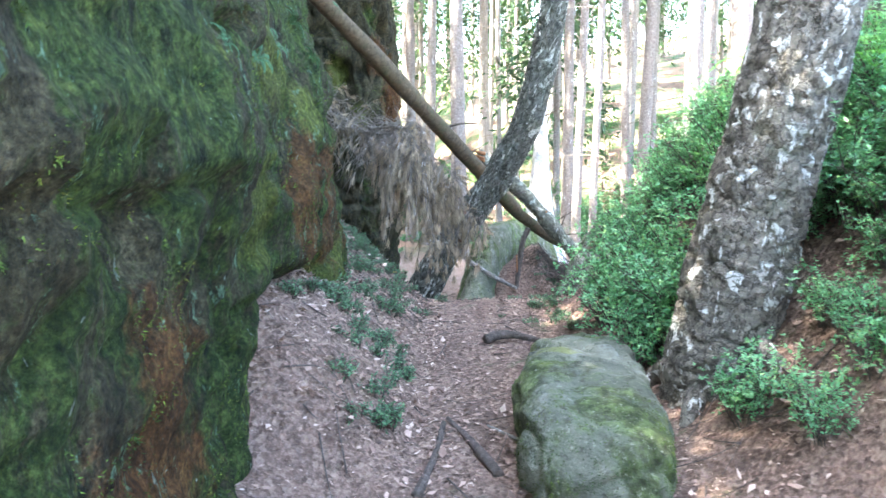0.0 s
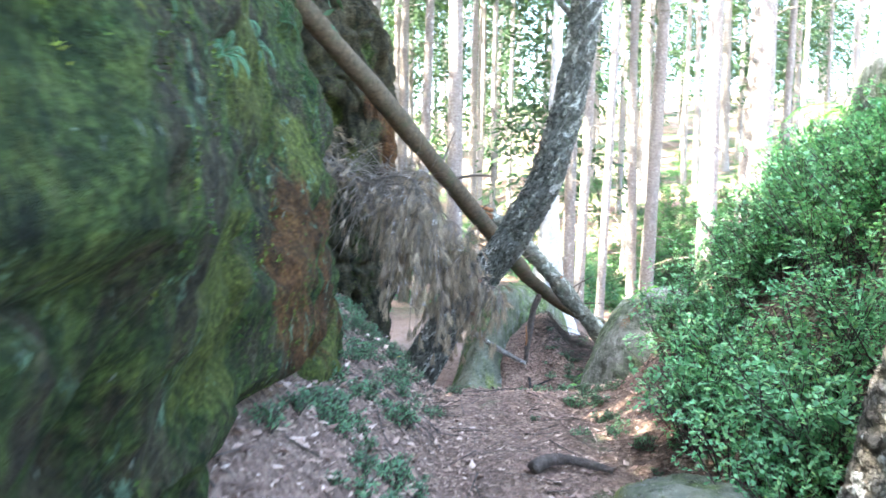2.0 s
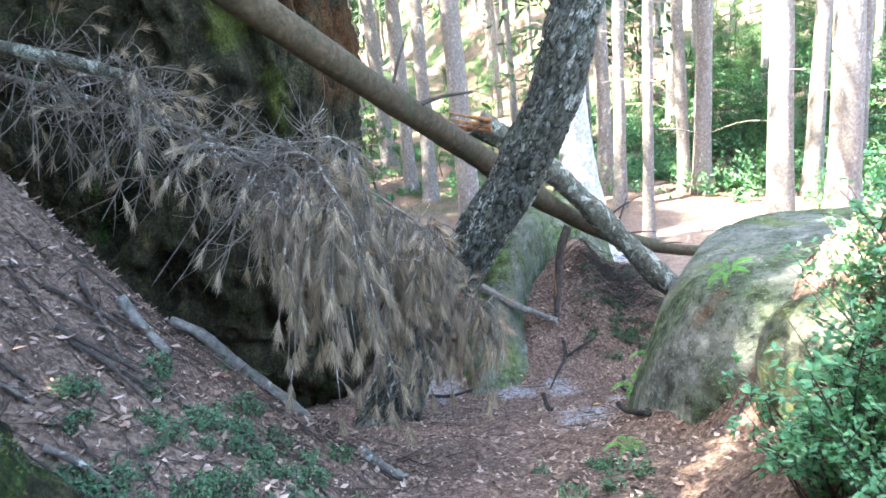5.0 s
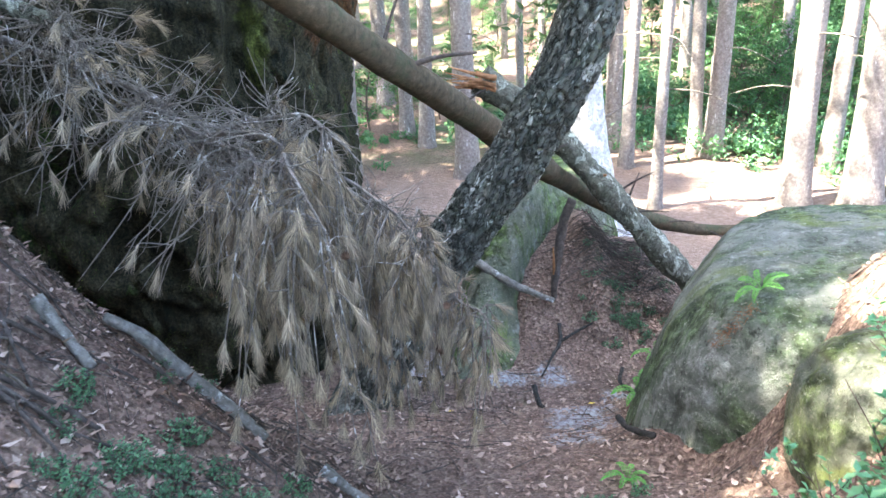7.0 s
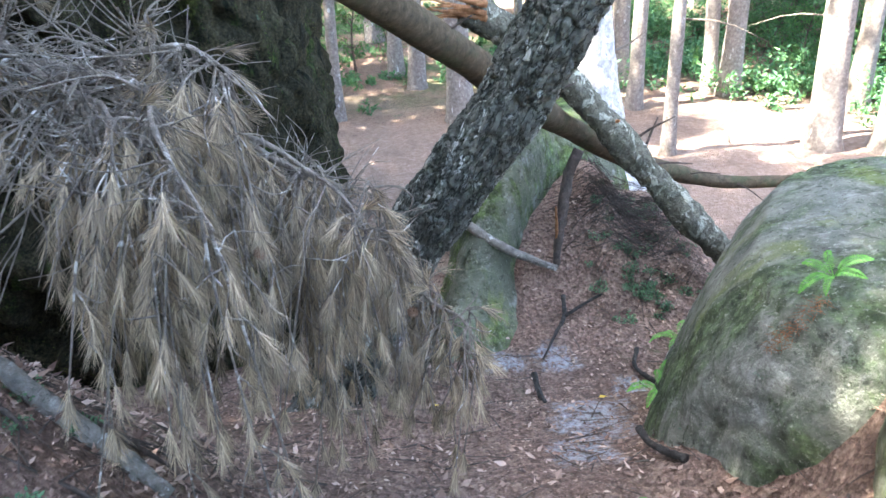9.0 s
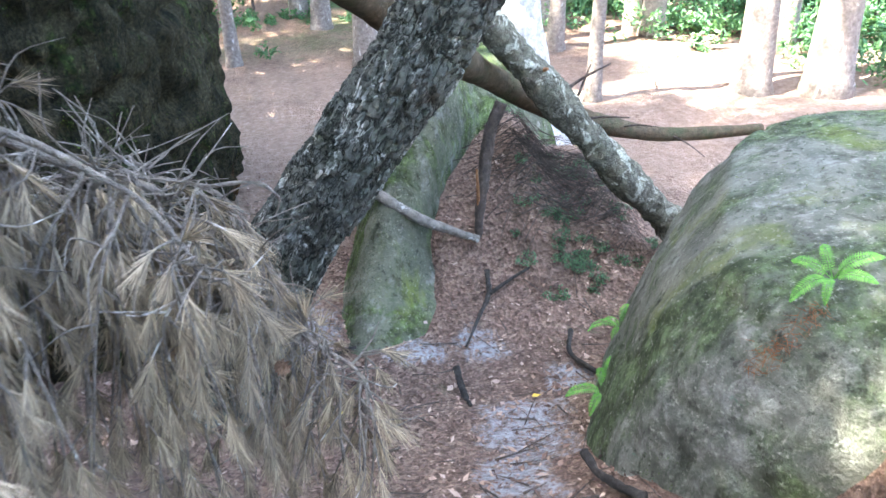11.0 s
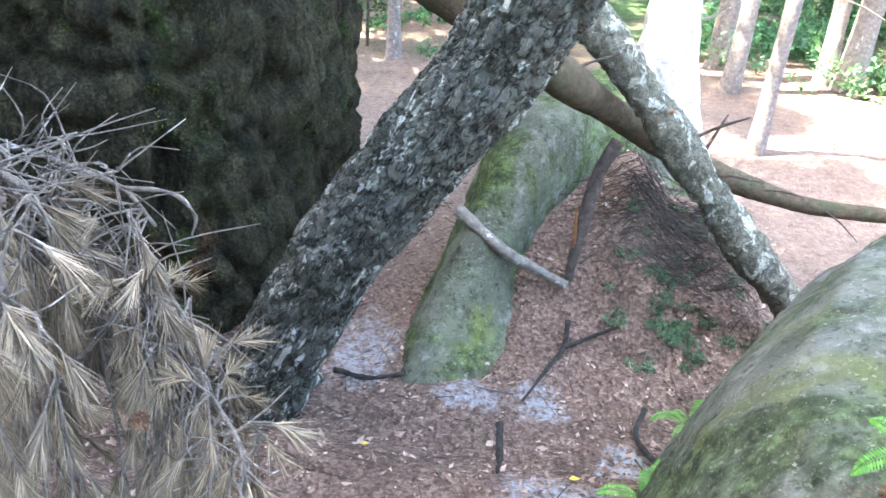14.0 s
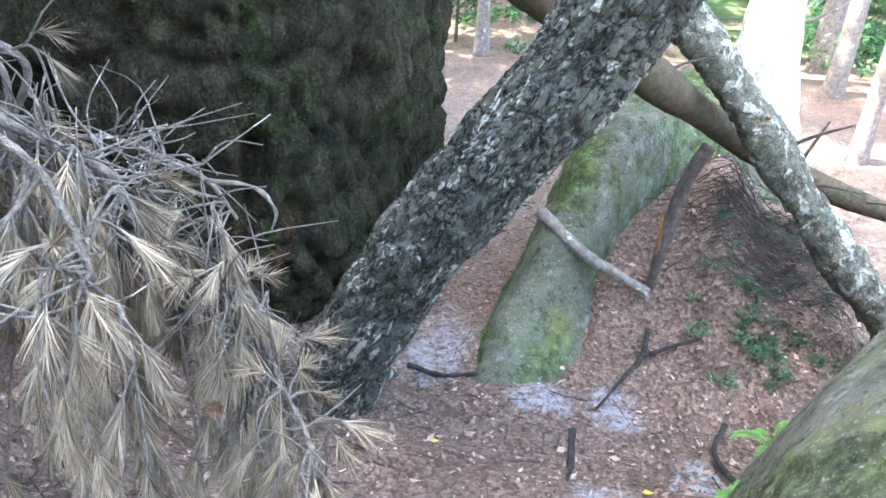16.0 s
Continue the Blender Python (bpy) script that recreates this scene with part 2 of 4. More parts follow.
def ground_material():
    m, t, b = nodes_of("forest_floor")
    p = coords(t)
    v = add_node(t, "ShaderNodeTexVoronoi", Scale=42.0)
    v.inputs["Randomness"].default_value = 1.0
    t.links.new(p, v.inputs["Vector"])
    flake = ramp(t, noise_tex(t, p, 60, 6, 0.75), [(0.29, (0.025, 0.018, 0.014)), (0.48, (0.135, 0.09, 0.069)), (0.65, (0.31, 0.22, 0.172)), (0.8, (0.52, 0.43, 0.365))])
    col = mixed(t, 0.35, flake, ramp(t, v.outputs["Color"], [(0.2, (0.08, 0.05, 0.039)), (0.6, (0.27, 0.17, 0.128)), (0.9, (0.42, 0.3, 0.235))]))
    big = noise_tex(t, p, 1.7, 7, 0.65)
    col = mixed(t, calc(t, "MULTIPLY", mask(t, big, 0.52, 0.68), 0.55), col, (0.065, 0.045, 0.036))
    green = mask(t, noise_tex(t, p, 2.3, 8, 0.7, 0.6), 0.58, 0.7)
    col = mixed(t, calc(t, "MULTIPLY", green, 0.55), col, ramp(t, noise_tex(t, p, 50, 4), [(0.35, (0.03, 0.05, 0.02)), (0.65, (0.10, 0.15, 0.07))]))
    # pale ash of an old fire
    wob = noise_tex(t, p, 5, 7, 0.75)
    ash = None
    for a in ((1.1, 7.85, 0.22, 0.34), (0.7, 8.72, 0.2, 0.13), (0.1, 9.0, 0.22, 0.4), (1.45, 8.35, 0.16, 0.2), (0.98, 7.4, 0.16, 0.3), (1.05, 8.75, 0.16, 0.16)):
        s = spot(t, p, *a, wob)
        ash = s if ash is None else calc(t, "MAXIMUM", ash, s)
    grit = mask(t, noise_tex(t, p, 24, 6, 0.8), 0.36, 0.6)
    col = mixed(t, calc(t, "MULTIPLY", calc(t, "MULTIPLY", ash, grit), 0.9), col, (0.37, 0.37, 0.39))
    # bare trodden sand beyond the hollow
    sep = t.nodes.new("ShaderNodeSeparateXYZ")
    t.links.new(p, sep.inputs[0])
    sand = mask(t, calc(t, "ADD", sep.outputs[1], calc(t, "MULTIPLY", big, 3.0)), 11.0, 12.2)
    sand = calc(t, "MULTIPLY", sand, mask(t, calc(t, "ADD", sep.outputs[1], calc(t, "MULTIPLY", big, 7.0)), 20.0, 16.0))
    sc = ramp(t, noise_tex(t, p, 16, 7, 0.75), [(0.3, (0.16, 0.105, 0.08)), (0.55, (0.28, 0.205, 0.165)), (0.75, (0.4, 0.33, 0.285))])
    col = mixed(t, calc(t, "MULTIPLY", sand, 0.85), col, sc)
    far = mask(t, sep.outputs[1], 14.0, 18.0)
    fg = mask(t, noise_tex(t, p, 0.6, 6, 0.7), 0.42, 0.6)
    col = mixed(t, calc(t, "MULTIPLY", far, fg), col, ramp(t, noise_tex(t, p, 9, 5), [(0.35, (0.03, 0.055, 0.022)), (0.7, (0.08, 0.13, 0.05))]))
    t.links.new(col, b.inputs["Base Color"])
    b.inputs["Roughness"].default_value = 0.95
    b.inputs["Specular IOR Level"].default_value = 0.15
    bumped(t, b, calc(t, "ADD", noise_tex(t, p, 55, 6, 0.75), v.outputs["Distance"]), 0.9, 0.025)
    return m


M_GROUND = ground_material()
M_CLIFF = crag_material("mossy_sandstone", 0.7, 0.58, 1.6, 0.8, [(1.3, 1.05, 0.36, 0.36), (0.95, 0.85, 0.36, 0.34), (3.2, 1.5, 0.36, 0.4), (4.1, 1.35, 0.3, 0.42)], [(2.9, 2.1, 0.4, 0.3), (3.5, 1.9, 0.3, 0.2), (2.3, 1.5, 0.3, 0.3), (4.2, 1.0, 0.4, 0.2)])
M_CLIFF2 = crag_material("dark_sandstone", 0.62, 0.45, 0.5, -0.35, [(-0.47, 2.25, 0.1, 0.5), (-0.6, 2.75, 0.12, 0.25)], [(-0.8, 2.0, 0.12, 0.38), (-1.05, 2.5, 0.16, 0.22)], across=0)
M_BOULDER = rock_material("lichen_rock", (0.21, 0.22, 0.185), (0.075, 0.105, 0.05), teal=0.6, mossiness=0.55, pale=0.75)
M_SLAB = rock_material("green_slab_rock", (0.19, 0.2, 0.145), (0.085, 0.122, 0.038), teal=0.1, mossiness=0.66, pale=0.6)
M_MOSSROCK = rock_material("moss_covered_rock", (0.18, 0.185, 0.14), (0.085, 0.11, 0.04), teal=0.3, mossiness=0.6, pale=0.4)
M_BARK = bark_material("dark_birch_bark", (0.14, 0.143, 0.122), (0.3, 0.305, 0.27), 0.567, 0.32, (0.52, 0.52, 0.47), green=0.4, axis=(0, -33, 0), cracks=0.7)
M_BIRCH = bark_material("birch_bark", (0.2, 0.178, 0.148), (0.42, 0.385, 0.335), 0.56, 0.7, (0.64, 0.64, 0.6), green=0.35, cracks=0.55)
M_PINELOG = bark_material("bare_pine_wood", (0.10, 0.078, 0.05), (0.19, 0.145, 0.1), 0.72, 0.6, (0.28, 0.235, 0.18), green=0.55)
M_GREYLOG = bark_material("lichened_bark", (0.17, 0.165, 0.125), (0.32, 0.32, 0.26), 0.55, 0.8, (0.45, 0.46, 0.38), green=0.35, cracks=0.45)
M_STICK = bark_material("weathered_stick", (0.10, 0.08, 0.068), (0.2, 0.165, 0.14), 0.7, 1.0, (0.33, 0.3, 0.27))
M_CHAR = bark_material("charred_stick", (0.05, 0.045, 0.04), (0.11, 0.095, 0.085), 0.74, 1.0, (0.18, 0.165, 0.15))
M_PALESTICK = bark_material("pale_birch_stick", (0.24, 0.22, 0.19), (0.42, 0.40, 0.37), 0.58, 1.0, (0.6, 0.59, 0.56))
M_SPLINT = bark_material("splintered_wood", (0.33, 0.16, 0.075), (0.5, 0.3, 0.17), 0.72, 1.0, (0.6, 0.45, 0.3))
M_TWIG = bark_material("dead_pine_twig", (0.2, 0.168, 0.14), (0.36, 0.315, 0.27), 0.6, 1.0, (0.5, 0.465, 0.42))
# pale bark pushed to near white, full sun put into its colour
M_SUNWHITE_BARK = bark_material("pale_bark_sun_whitened", (0.55, 0.53, 0.5), (0.75, 0.74, 0.7), 0.55, 0.6, (0.82, 0.81, 0.78), green=0.12)
M_FARBARK = bark_material("conifer_bark", (0.26, 0.225, 0.2), (0.45, 0.41, 0.38), 0.62, 0.4, (0.55, 0.52, 0.5))
M_NEEDLE = leaf_material("dead_needles", [(0.0, (0.055, 0.04, 0.028)), (0.35, (0.17, 0.13, 0.09)), (0.75, (0.36, 0.275, 0.18)), (1.0, (0.57, 0.44, 0.29))], 0.1, 0.7)
M_LEAF = leaf_material("bilberry_leaves", [(0.0, (0.095, 0.25, 0.125)), (0.5, (0.17, 0.39, 0.21)), (0.85, (0.26, 0.5, 0.25)), (1.0, (0.4, 0.58, 0.23))], 0.42)
M_SPRIG = leaf_material("low_sprig_leaves", [(0.0, (0.045, 0.1, 0.05)), (0.6, (0.09, 0.185, 0.095)), (1.0, (0.16, 0.28, 0.13))], 0.2)
M_FERN = leaf_material("fern_fronds", [(0.0, (0.08, 0.24, 0.05)), (0.6, (0.14, 0.36, 0.075)), (1.0, (0.22, 0.45, 0.1))], 0.35)
M_CRAGFERN = leaf_material("crag_fern", [(0.0, (0.03, 0.09, 0.035)), (1.0, (0.07, 0.17, 0.07))], 0.2)
M_MOSS = moss_material()
M_CROWN = leaf_material("spruce_foliage", [(0.0, (0.025, 0.055, 0.025)), (0.6, (0.05, 0.10, 0.045)), (1.0, (0.10, 0.16, 0.07))], 0.25)
M_BROAD = leaf_material("sunny_leaves", [(0.0, (0.03, 0.09, 0.035)), (0.6, (0.065, 0.16, 0.06)), (1.0, (0.13, 0.25, 0.08))], 0.4)
M_UNDER = leaf_material("undergrowth_leaves", [(0.0, (0.04, 0.11, 0.055)), (0.6, (0.085, 0.2, 0.095)), (1.0, (0.17, 0.32, 0.13))], 0.3)
M_LITTER = leaf_material("fallen_leaves", [(0.0, (0.04, 0.025, 0.019)), (0.35, (0.2, 0.125, 0.094)), (0.7, (0.38, 0.26, 0.2)), (0.93, (0.54, 0.42, 0.345)), (1.0, (0.66, 0.58, 0.52))], 0.0, 0.8)
M_YELLOW = leaf_material("yellow_leaf", [(0.0, (0.7, 0.45, 0.06)), (1.0, (0.75, 0.52, 0.1))], 0.2)
M_CONE = bark_material("cone_scales", (0.16, 0.09, 0.055), (0.30, 0.2, 0.13), 0.66, 1.0, (0.42, 0.33, 0.25))
M_RUSTNEEDLES = leaf_material("rusty_needles", [(0.0, (0.2, 0.08, 0.035)), (1.0, (0.4, 0.19, 0.09))], 0.0, 0.8)


# ---- mesh helpers ----
def linked(name, verts, faces, material, parent=None, label="", smooth=True):
    me = bpy.data.meshes.new(name)
    me.from_pydata([tuple(v) for v in verts], [], faces)
    me.materials.append(material)
    if smooth:
        me.polygons.foreach_set("use_smooth", [True] * len(me.polygons))
    me.update()
    ob = new(name, me)
    if parent:
        ob.parent = parent
    if label:
        ob["label"] = label
    return ob


def smoothstep(a, b, v):
    u = min(1.0, max(0.0, (v - a) / (b - a)))
    return u * u * (3 - 2 * u)


def curve_at(stops, v):
    if v <= stops[0][0]:
        return stops[0][1]
    for (a, p), (b, q) in zip(stops, stops[1:]):
        if v <= b:
            u = (v - a) / (b - a)
            return p + (q - p) * u * u * (3 - 2 * u)
    return stops[-1][1]


def spline(points, count):
    """Points evenly spaced along a smooth line through the given points."""
    pts = [Vector(p) for p in points]
    pts = [2 * pts[0] - pts[1], *pts, 2 * pts[-1] - pts[-2]]
    out = []
    n = len(pts) - 3
    for i in range(count):
        u = i / (count - 1) * n
        k = min(int(u), n - 1)
        u -= k
        a, b, c, d = pts[k:k + 4]
        out.append(0.5 * (2 * b + (c - a) * u + (2 * a - 5 * b + 4 * c - d) * u * u + (3 * b - a - 3 * c + d) * u ** 3))
    return out


def tube_mesh(line, radii, sides, relief=None, verts=None, faces=None):
    """Sweeps a ring along a line of points; relief(p, out, i, a) gives the metres by which the surface stands out."""
    verts = [] if verts is None else verts
    faces = [] if faces is None else faces
    base = len(verts)
    side = None
    n = len(line)
    for i, p in enumerate(line):
        ahead = (line[min(i + 1, n - 1)] - line[max(i - 1, 0)]).normalized()
        if side is None:
            side = ahead.orthogonal().normalized()
        side = (side - ahead * side.dot(ahead)).normalized()
        up = ahead.cross(side)
        r = radii[i] if hasattr(radii, "__len__") else radii
        for k in range(sides):
            a = 2 * math.pi * k / sides
            out = side * math.cos(a) + up * math.sin(a)
            q = p + out * r
            if relief:
                q = q + out * relief(q, out, i, a)
            verts.append(q)
    for i in range(n - 1):
        for k in range(sides):
            a, b = base + i * sides + k, base + i * sides + (k + 1) % sides
            faces.append((a, b, b + sides, a + sides))
    faces.append(tuple(base + k for k in reversed(range(sides))))
    faces.append(tuple(base + (n - 1) * sides + k for k in range(sides)))
    return verts, faces


def taper(n, a, b):
    return [a + (b - a) * i / (n - 1) for i in range(n)]


def fractal(p, scale, octaves=4):
    return noise.fractal(Vector(p) * scale, 0.9, 2.1, octaves)


def plates(depth, size, long, radius, step):
    """Bark relief: plates with cracks between them, drawn out along the stem."""
    def relief(p, out, i, a):
        q = Vector((math.cos(a) * radius * size, math.sin(a) * radius * size, i * step * size * long))
        q += 0.5 * Vector((noise.noise(p * 11), noise.noise(p * 11 + Vector((7, 0, 0))), noise.noise(p * 11 + Vector((0, 5, 0)))))
        d = noise.voronoi(q)[0]
        small = noise.voronoi(q * 2.3)[0]
        return depth * (smoothstep(0.03, 0.17, d[1] - d[0]) - 0.6) + 0.28 * depth * smoothstep(0.02, 0.14, small[1] - small[0]) + 0.25 * depth * noise.noise(p * 55) + 0.8 * depth * noise.noise(p * 4)
    return relief


def rock(name, centre, half, power, res, material, rough, shape=None, turn=0.0, parent=None, label="", seed=0.0, pits=0.0):
    """A rounded block of stone with broken, weathered faces."""
    verts, faces, index = [], [], {}
    rot = Matrix.Rotation(radians(turn), 3, "Z")
    off = Vector((seed, seed * 1.7, -seed))
    def vertex(d):
        key = (round(d.x, 5), round(d.y, 5), round(d.z, 5))
        if key in index:
            return index[key]
        k = (abs(d.x) ** power + abs(d.y) ** power + abs(d.z) ** power) ** (-1 / power)
        u = d * k
        p = Vector((u.x * half[0], u.y * half[1], u.z * half[2]))
        if shape:
            p = shape(p)
        nrm = Vector((math.copysign(abs(u.x) ** (power - 1), u.x) / half[0], math.copysign(abs(u.y) ** (power - 1), u.y) / half[1], math.copysign(abs(u.z) ** (power - 1), u.z) / half[2])).normalized()
        q = p + off
        amount = rough * (0.9 * fractal(q, 0.8, 3) + 0.45 * fractal(q + Vector((9, 3, 1)), 2.6, 3) + 0.3 * fractal(q, 8.0, 4))
        amount += rough * 0.22 * noise.noise(Vector((q.x * 0.6, q.y * 0.6, q.z * 6)))
        crack = noise.voronoi(q * 1.1 + 0.25 * Vector((noise.noise(q * 3), noise.noise(q * 3 + Vector((4, 4, 4))), 0)))[0]
        amount -= rough * 0.5 * max(0.0, 1 - (crack[1] - crack[0]) / 0.07)
        if pits:
            amount -= pits * smoothstep(0.22, 0.5, noise.noise(Vector((q.x, q.y, q.z * 0.7)) * 3.1)) + 0.3 * pits * smoothstep(0.2, 0.5, noise.noise(q * 9.0))
        index[key] = len(verts)
        verts.append(rot @ (p + nrm * amount) + Vector(centre))
        return index[key]
    for axis in range(3):
        for sign in (-1, 1):
            for i in range(res):
                for j in range(res):
                    quad = []
                    for a, b in ((i, j), (i + 1, j), (i + 1, j + 1), (i, j + 1)):
                        d = [0, 0, 0]
                        d[axis] = sign
                        d[(axis + 1) % 3] = (2 * a / res - 1)
                        d[(axis + 2) % 3] = (2 * b / res - 1)
                        quad.append(vertex(Vector(d)))
                    faces.append(tuple(quad) if sign > 0 else tuple(reversed(quad)))
    return linked(name, verts, faces, material, parent, label)


def leaf(verts, faces, base, way, up, long, wide, fold=0.25, droop=0.15):
    """One leaf: a folded, pointed blade of four triangles."""
    way = way.normalized()
    side = way.cross(up)
    side = side.normalized() if side.length > 1e-4 else way.orthogonal().normalized()
    nrm = side.cross(way)
    k = len(verts)
    mid = base + way * long * 0.45 - nrm * wide * fold
    verts += [base, mid, base + way * long - nrm * long * droop, base + way * long * 0.4 + side * wide * 0.5, base + way * long * 0.4 - side * wide * 0.5]
    faces += [(k, k + 3, k + 1), (k + 3, k + 2, k + 1), (k, k + 1, k + 4), (k + 1, k + 2, k + 4)]


def needle(verts, faces, base, way, long, thick):
    """One needle: a thin three-sided spike."""
    way = way.normalized()
    s = way.orthogonal().normalized()
    u = way.cross(s)
    k = len(verts)
    for a in (0, 2.094, 4.189):
        verts.append(base + (s * math.cos(a) + u * math.sin(a)) * thick)
    verts.append(base + way * long)
    faces += [(k, k + 1, k + 3), (k + 1, k + 2, k + 3), (k + 2, k, k + 3)]


def rand_dir(rng):
    while True:
        v = Vector((rng.uniform(-1, 1), rng.uniform(-1, 1), rng.uniform(-1, 1)))
        if 0.05 < v.length < 1:
            return v.normalized()


# ---- ground ----
PATH_HEIGHT = [(-6, 0.1), (-1, 0.33), (1.5, 0.43), (2.9, 0.5), (4.4, 0.54), (5.4, 0.48), (6.1, 0.38), (6.9, 0.12), (7.9, -0.24), (8.4, -0.45), (9.3, -0.5), (13, -0.5), (17, -0.5), (30, -0.1), (60, 2.0), (300, 9.0)]


MOUND = [(8.7, 0.0), (9.05, 0.1), (9.25, 0.25), (9.45, 0.5), (9.75, 0.7), (10.15, 0.76), (11.4, 0.0)]


def height(x, y, fine=True):
    z = curve_at(PATH_HEIGHT, y)
    # bank under the fallen pine top, between the two crags
    bank = smoothstep(1.9, 2.75, y) * (1 - 0.25 * smoothstep(3.3, 4.0, y) + 0.25 * smoothstep(4.6, 5.4, y)) * (1 - smoothstep(6.4, 7.9, y))
    z += bank * (min(2.2, max(0.0, -0.05 - x) * 0.95) + 0.4 * max(0.0, min(1.0, -1.0 - x)))
    z += smoothstep(-3, 0, y) * (1 - smoothstep(1.8, 2.6, y)) * 0.5 * max(0.0, min(0.4, -0.3 - x))
    # bilberry slope beside the path
    slope = (1 - smoothstep(6.6, 8.6, y)) * smoothstep(-6, -2, y)
    edge = 0.75 + 0.25 * smoothstep(4.5, 6.5, y)
    z += slope * (1.5 * smoothstep(edge, edge + 1.9, x) + 0.25 * max(0.0, min(6.0, x - 2.6)))
    # dip at the foot of the boulder
    z -= 0.2 * math.exp(-((x - 1.5) / 0.25) ** 2 - ((y - 6.65) / 0.3) ** 2)
    z -= 0.24 * math.exp(-((x - 1.7) / 0.3) ** 2 - ((y - 6.15) / 0.22) ** 2)
    # needle mound against the slab
    z += (0.93 * smoothstep(0.68, 0.92, x) + 0.3 * smoothstep(1.2, 1.65, x)) * (1 - 0.4 * smoothstep(1.4, 1.75, x) - 0.6 * smoothstep(1.9, 2.6, x)) * curve_at(MOUND, y)
    # far hillside
    z += 0.22 * max(0.0, min(40.0, (y - 17) * 0.6 + (x - 5) * 0.55)) * smoothstep(4, 9, x + 0.25 * (y - 16)) * smoothstep(13, 20, y)
    if fine:
        p = Vector((x, y, 0))
        z += 0.05 * noise.noise(p * 1.3) + 0.022 * noise.noise(p * 5) + 0.008 * noise.noise(p * 17)
    return z


def axis_steps(lo, a, b, hi, step):
    fine = list(np.arange(a, b + 1e-6, step))
    out, s, v = [], step, b
    while v < hi:
        s *= 1.25
        v += s
        out.append(v)
    low, s, v = [], step, a
    while v > lo:
        s *= 1.25
        v -= s
        low.append(v)
    return list(reversed(low)) + fine + out


xs = axis_steps(-400, -2.4, 4.2, 400, 0.05)
ys = axis_steps(-300, -1.0, 13.0, 600, 0.05)
gv = [(x, y, height(x, y)) for y in ys for x in xs]
nx = len(xs)
gf = [(j * nx + i, j * nx + i + 1, (j + 1) * nx + i + 1, (j + 1) * nx + i) for j in range(len(ys) - 1) for i in range(nx - 1)]
ground = tagged(linked("ground", gv, gf, M_GROUND), "woodland floor of brown leaf and needle litter", "ground", kind="structure")


# ---- crags and boulders ----
def lean_back(p):
    z = p.z + 1.4
    q = p.copy()
    if p.x > 0:
        q.x -= 0.2 * max(0.0, z - 1.7)
        # the foot is hollowed out along one stretch and flares at the far end
        q.x -= 0.26 * smoothstep(1.75, 2.1, p.y) * (1 - smoothstep(2.9, 3.6, p.y)) * (1 - smoothstep(0.95, 1.25, z))
        q.x += 0.1 * smoothstep(3.0, 4.2, p.y) * (1 - smoothstep(0.7, 2.0, z))
    return q


crag = rock("crag", (-3.1, 0.46, 1.4), (2.5, 4.7, 2.35), 12, 140, M_CLIFF, 0.11, lean_back, pits=0.05)
tagged(crag, "tall sandstone crag covered in green moss with rusty orange streaks", "rock")


def crag_back_shape(p):
    q = p.copy()
    q.x += 0.10 * (1 - smoothstep(-1.9, -1.2, p.z)) + 0.08 * smoothstep(-0.6, 0.6, p.z)
    return q


crag_back = rock("crag", (-2.25, 10.3, 1.6), (1.76, 1.75, 2.6), 5, 150, M_CLIFF2, 0.12, crag_back_shape, seed=4.0, pits=0.17)
tagged(crag_back, "dark mossy sandstone crag behind the leaning tree", "rock")


def slab_shape(p):
    q = p.copy()
    k = p.z + 0.4
    q.y += 0.65 * p.x + 0.6 * k
    q.x += 0.3 * k
    foot = 1 - smoothstep(-0.7, 0.05, p.z)
    q.y -= 0.5 * foot
    q.x += foot * (0.3 * smoothstep(-0.75, -0.3, p.x) - 0.12)
    q.z -= 0.16 * max(0.0, p.x) + 1.2 * max(0.0, p.x - 0.1)
    q.y += 0.45 * smoothstep(-0.62, -0.12, p.x) * (0.2 + 0.8 * smoothstep(-0.55, 0.0, p.z))
    return q


slab = rock("slab_rock", (1.17, 9.91, -0.14), (0.83, 0.58, 0.78), 5.0, 80, M_SLAB, 0.035, slab_shape, turn=0, seed=2.0)
tagged(slab, "green algae covered slab of rock half buried in the mound", "rock")


def boulder_shape(p):
    q = p.copy()
    q.x += 0.36 * (p.z + 0.2)
    q.y -= 0.036 * (p.z + 0.2)
    if q.z > 0.62:
        q.z = 0.62 + 0.4 * (q.z - 0.62)
    return q


boulder = rock("boulder", (2.47, 7.53, 0.22), (1.07, 1.15, 1.0), 3.0, 96, M_BOULDER, 0.03, boulder_shape, turn=-26.7, seed=6.0)
tagged(boulder, "rounded grey boulder with lichen, moss and a small fern", "boulder")
low_rock = rock("boulder", (1.95, 6.2, 0.66), (0.35, 0.36, 0.42), 2.6, 40, M_MOSSROCK, 0.03, seed=8.0)
tagged(low_rock, "small grey lichened rock under the bilberry bushes", "boulder")
moss_rock = rock("boulder", (0.68, 2.8, 0.44), (0.31, 0.85, 0.36), 3.8, 56, M_MOSSROCK, 0.06, turn=-8, seed=11.0)
tagged(moss_rock, "low moss covered rock beside the path", "boulder")

slope_rock = rock("boulder", (3.1, 5.05, 2.25), (0.5, 0.95, 0.55), 2.8, 40, M_BOULDER, 0.06, turn=10, seed=15.0)
tagged(slope_rock, "grey lichened rock jutting from the top of the bilberry slope", "boulder")


# ---- the leaning tree and the birch ----
def near_tree(name, points, radii, sides, rings, material, depth, size, long, label):
    root = new(name)
    line = spline(points, rings)
    rr = [curve_at([(i / (len(radii) - 1), r) for i, r in enumerate(radii)], k / (rings - 1)) for k in range(rings)]
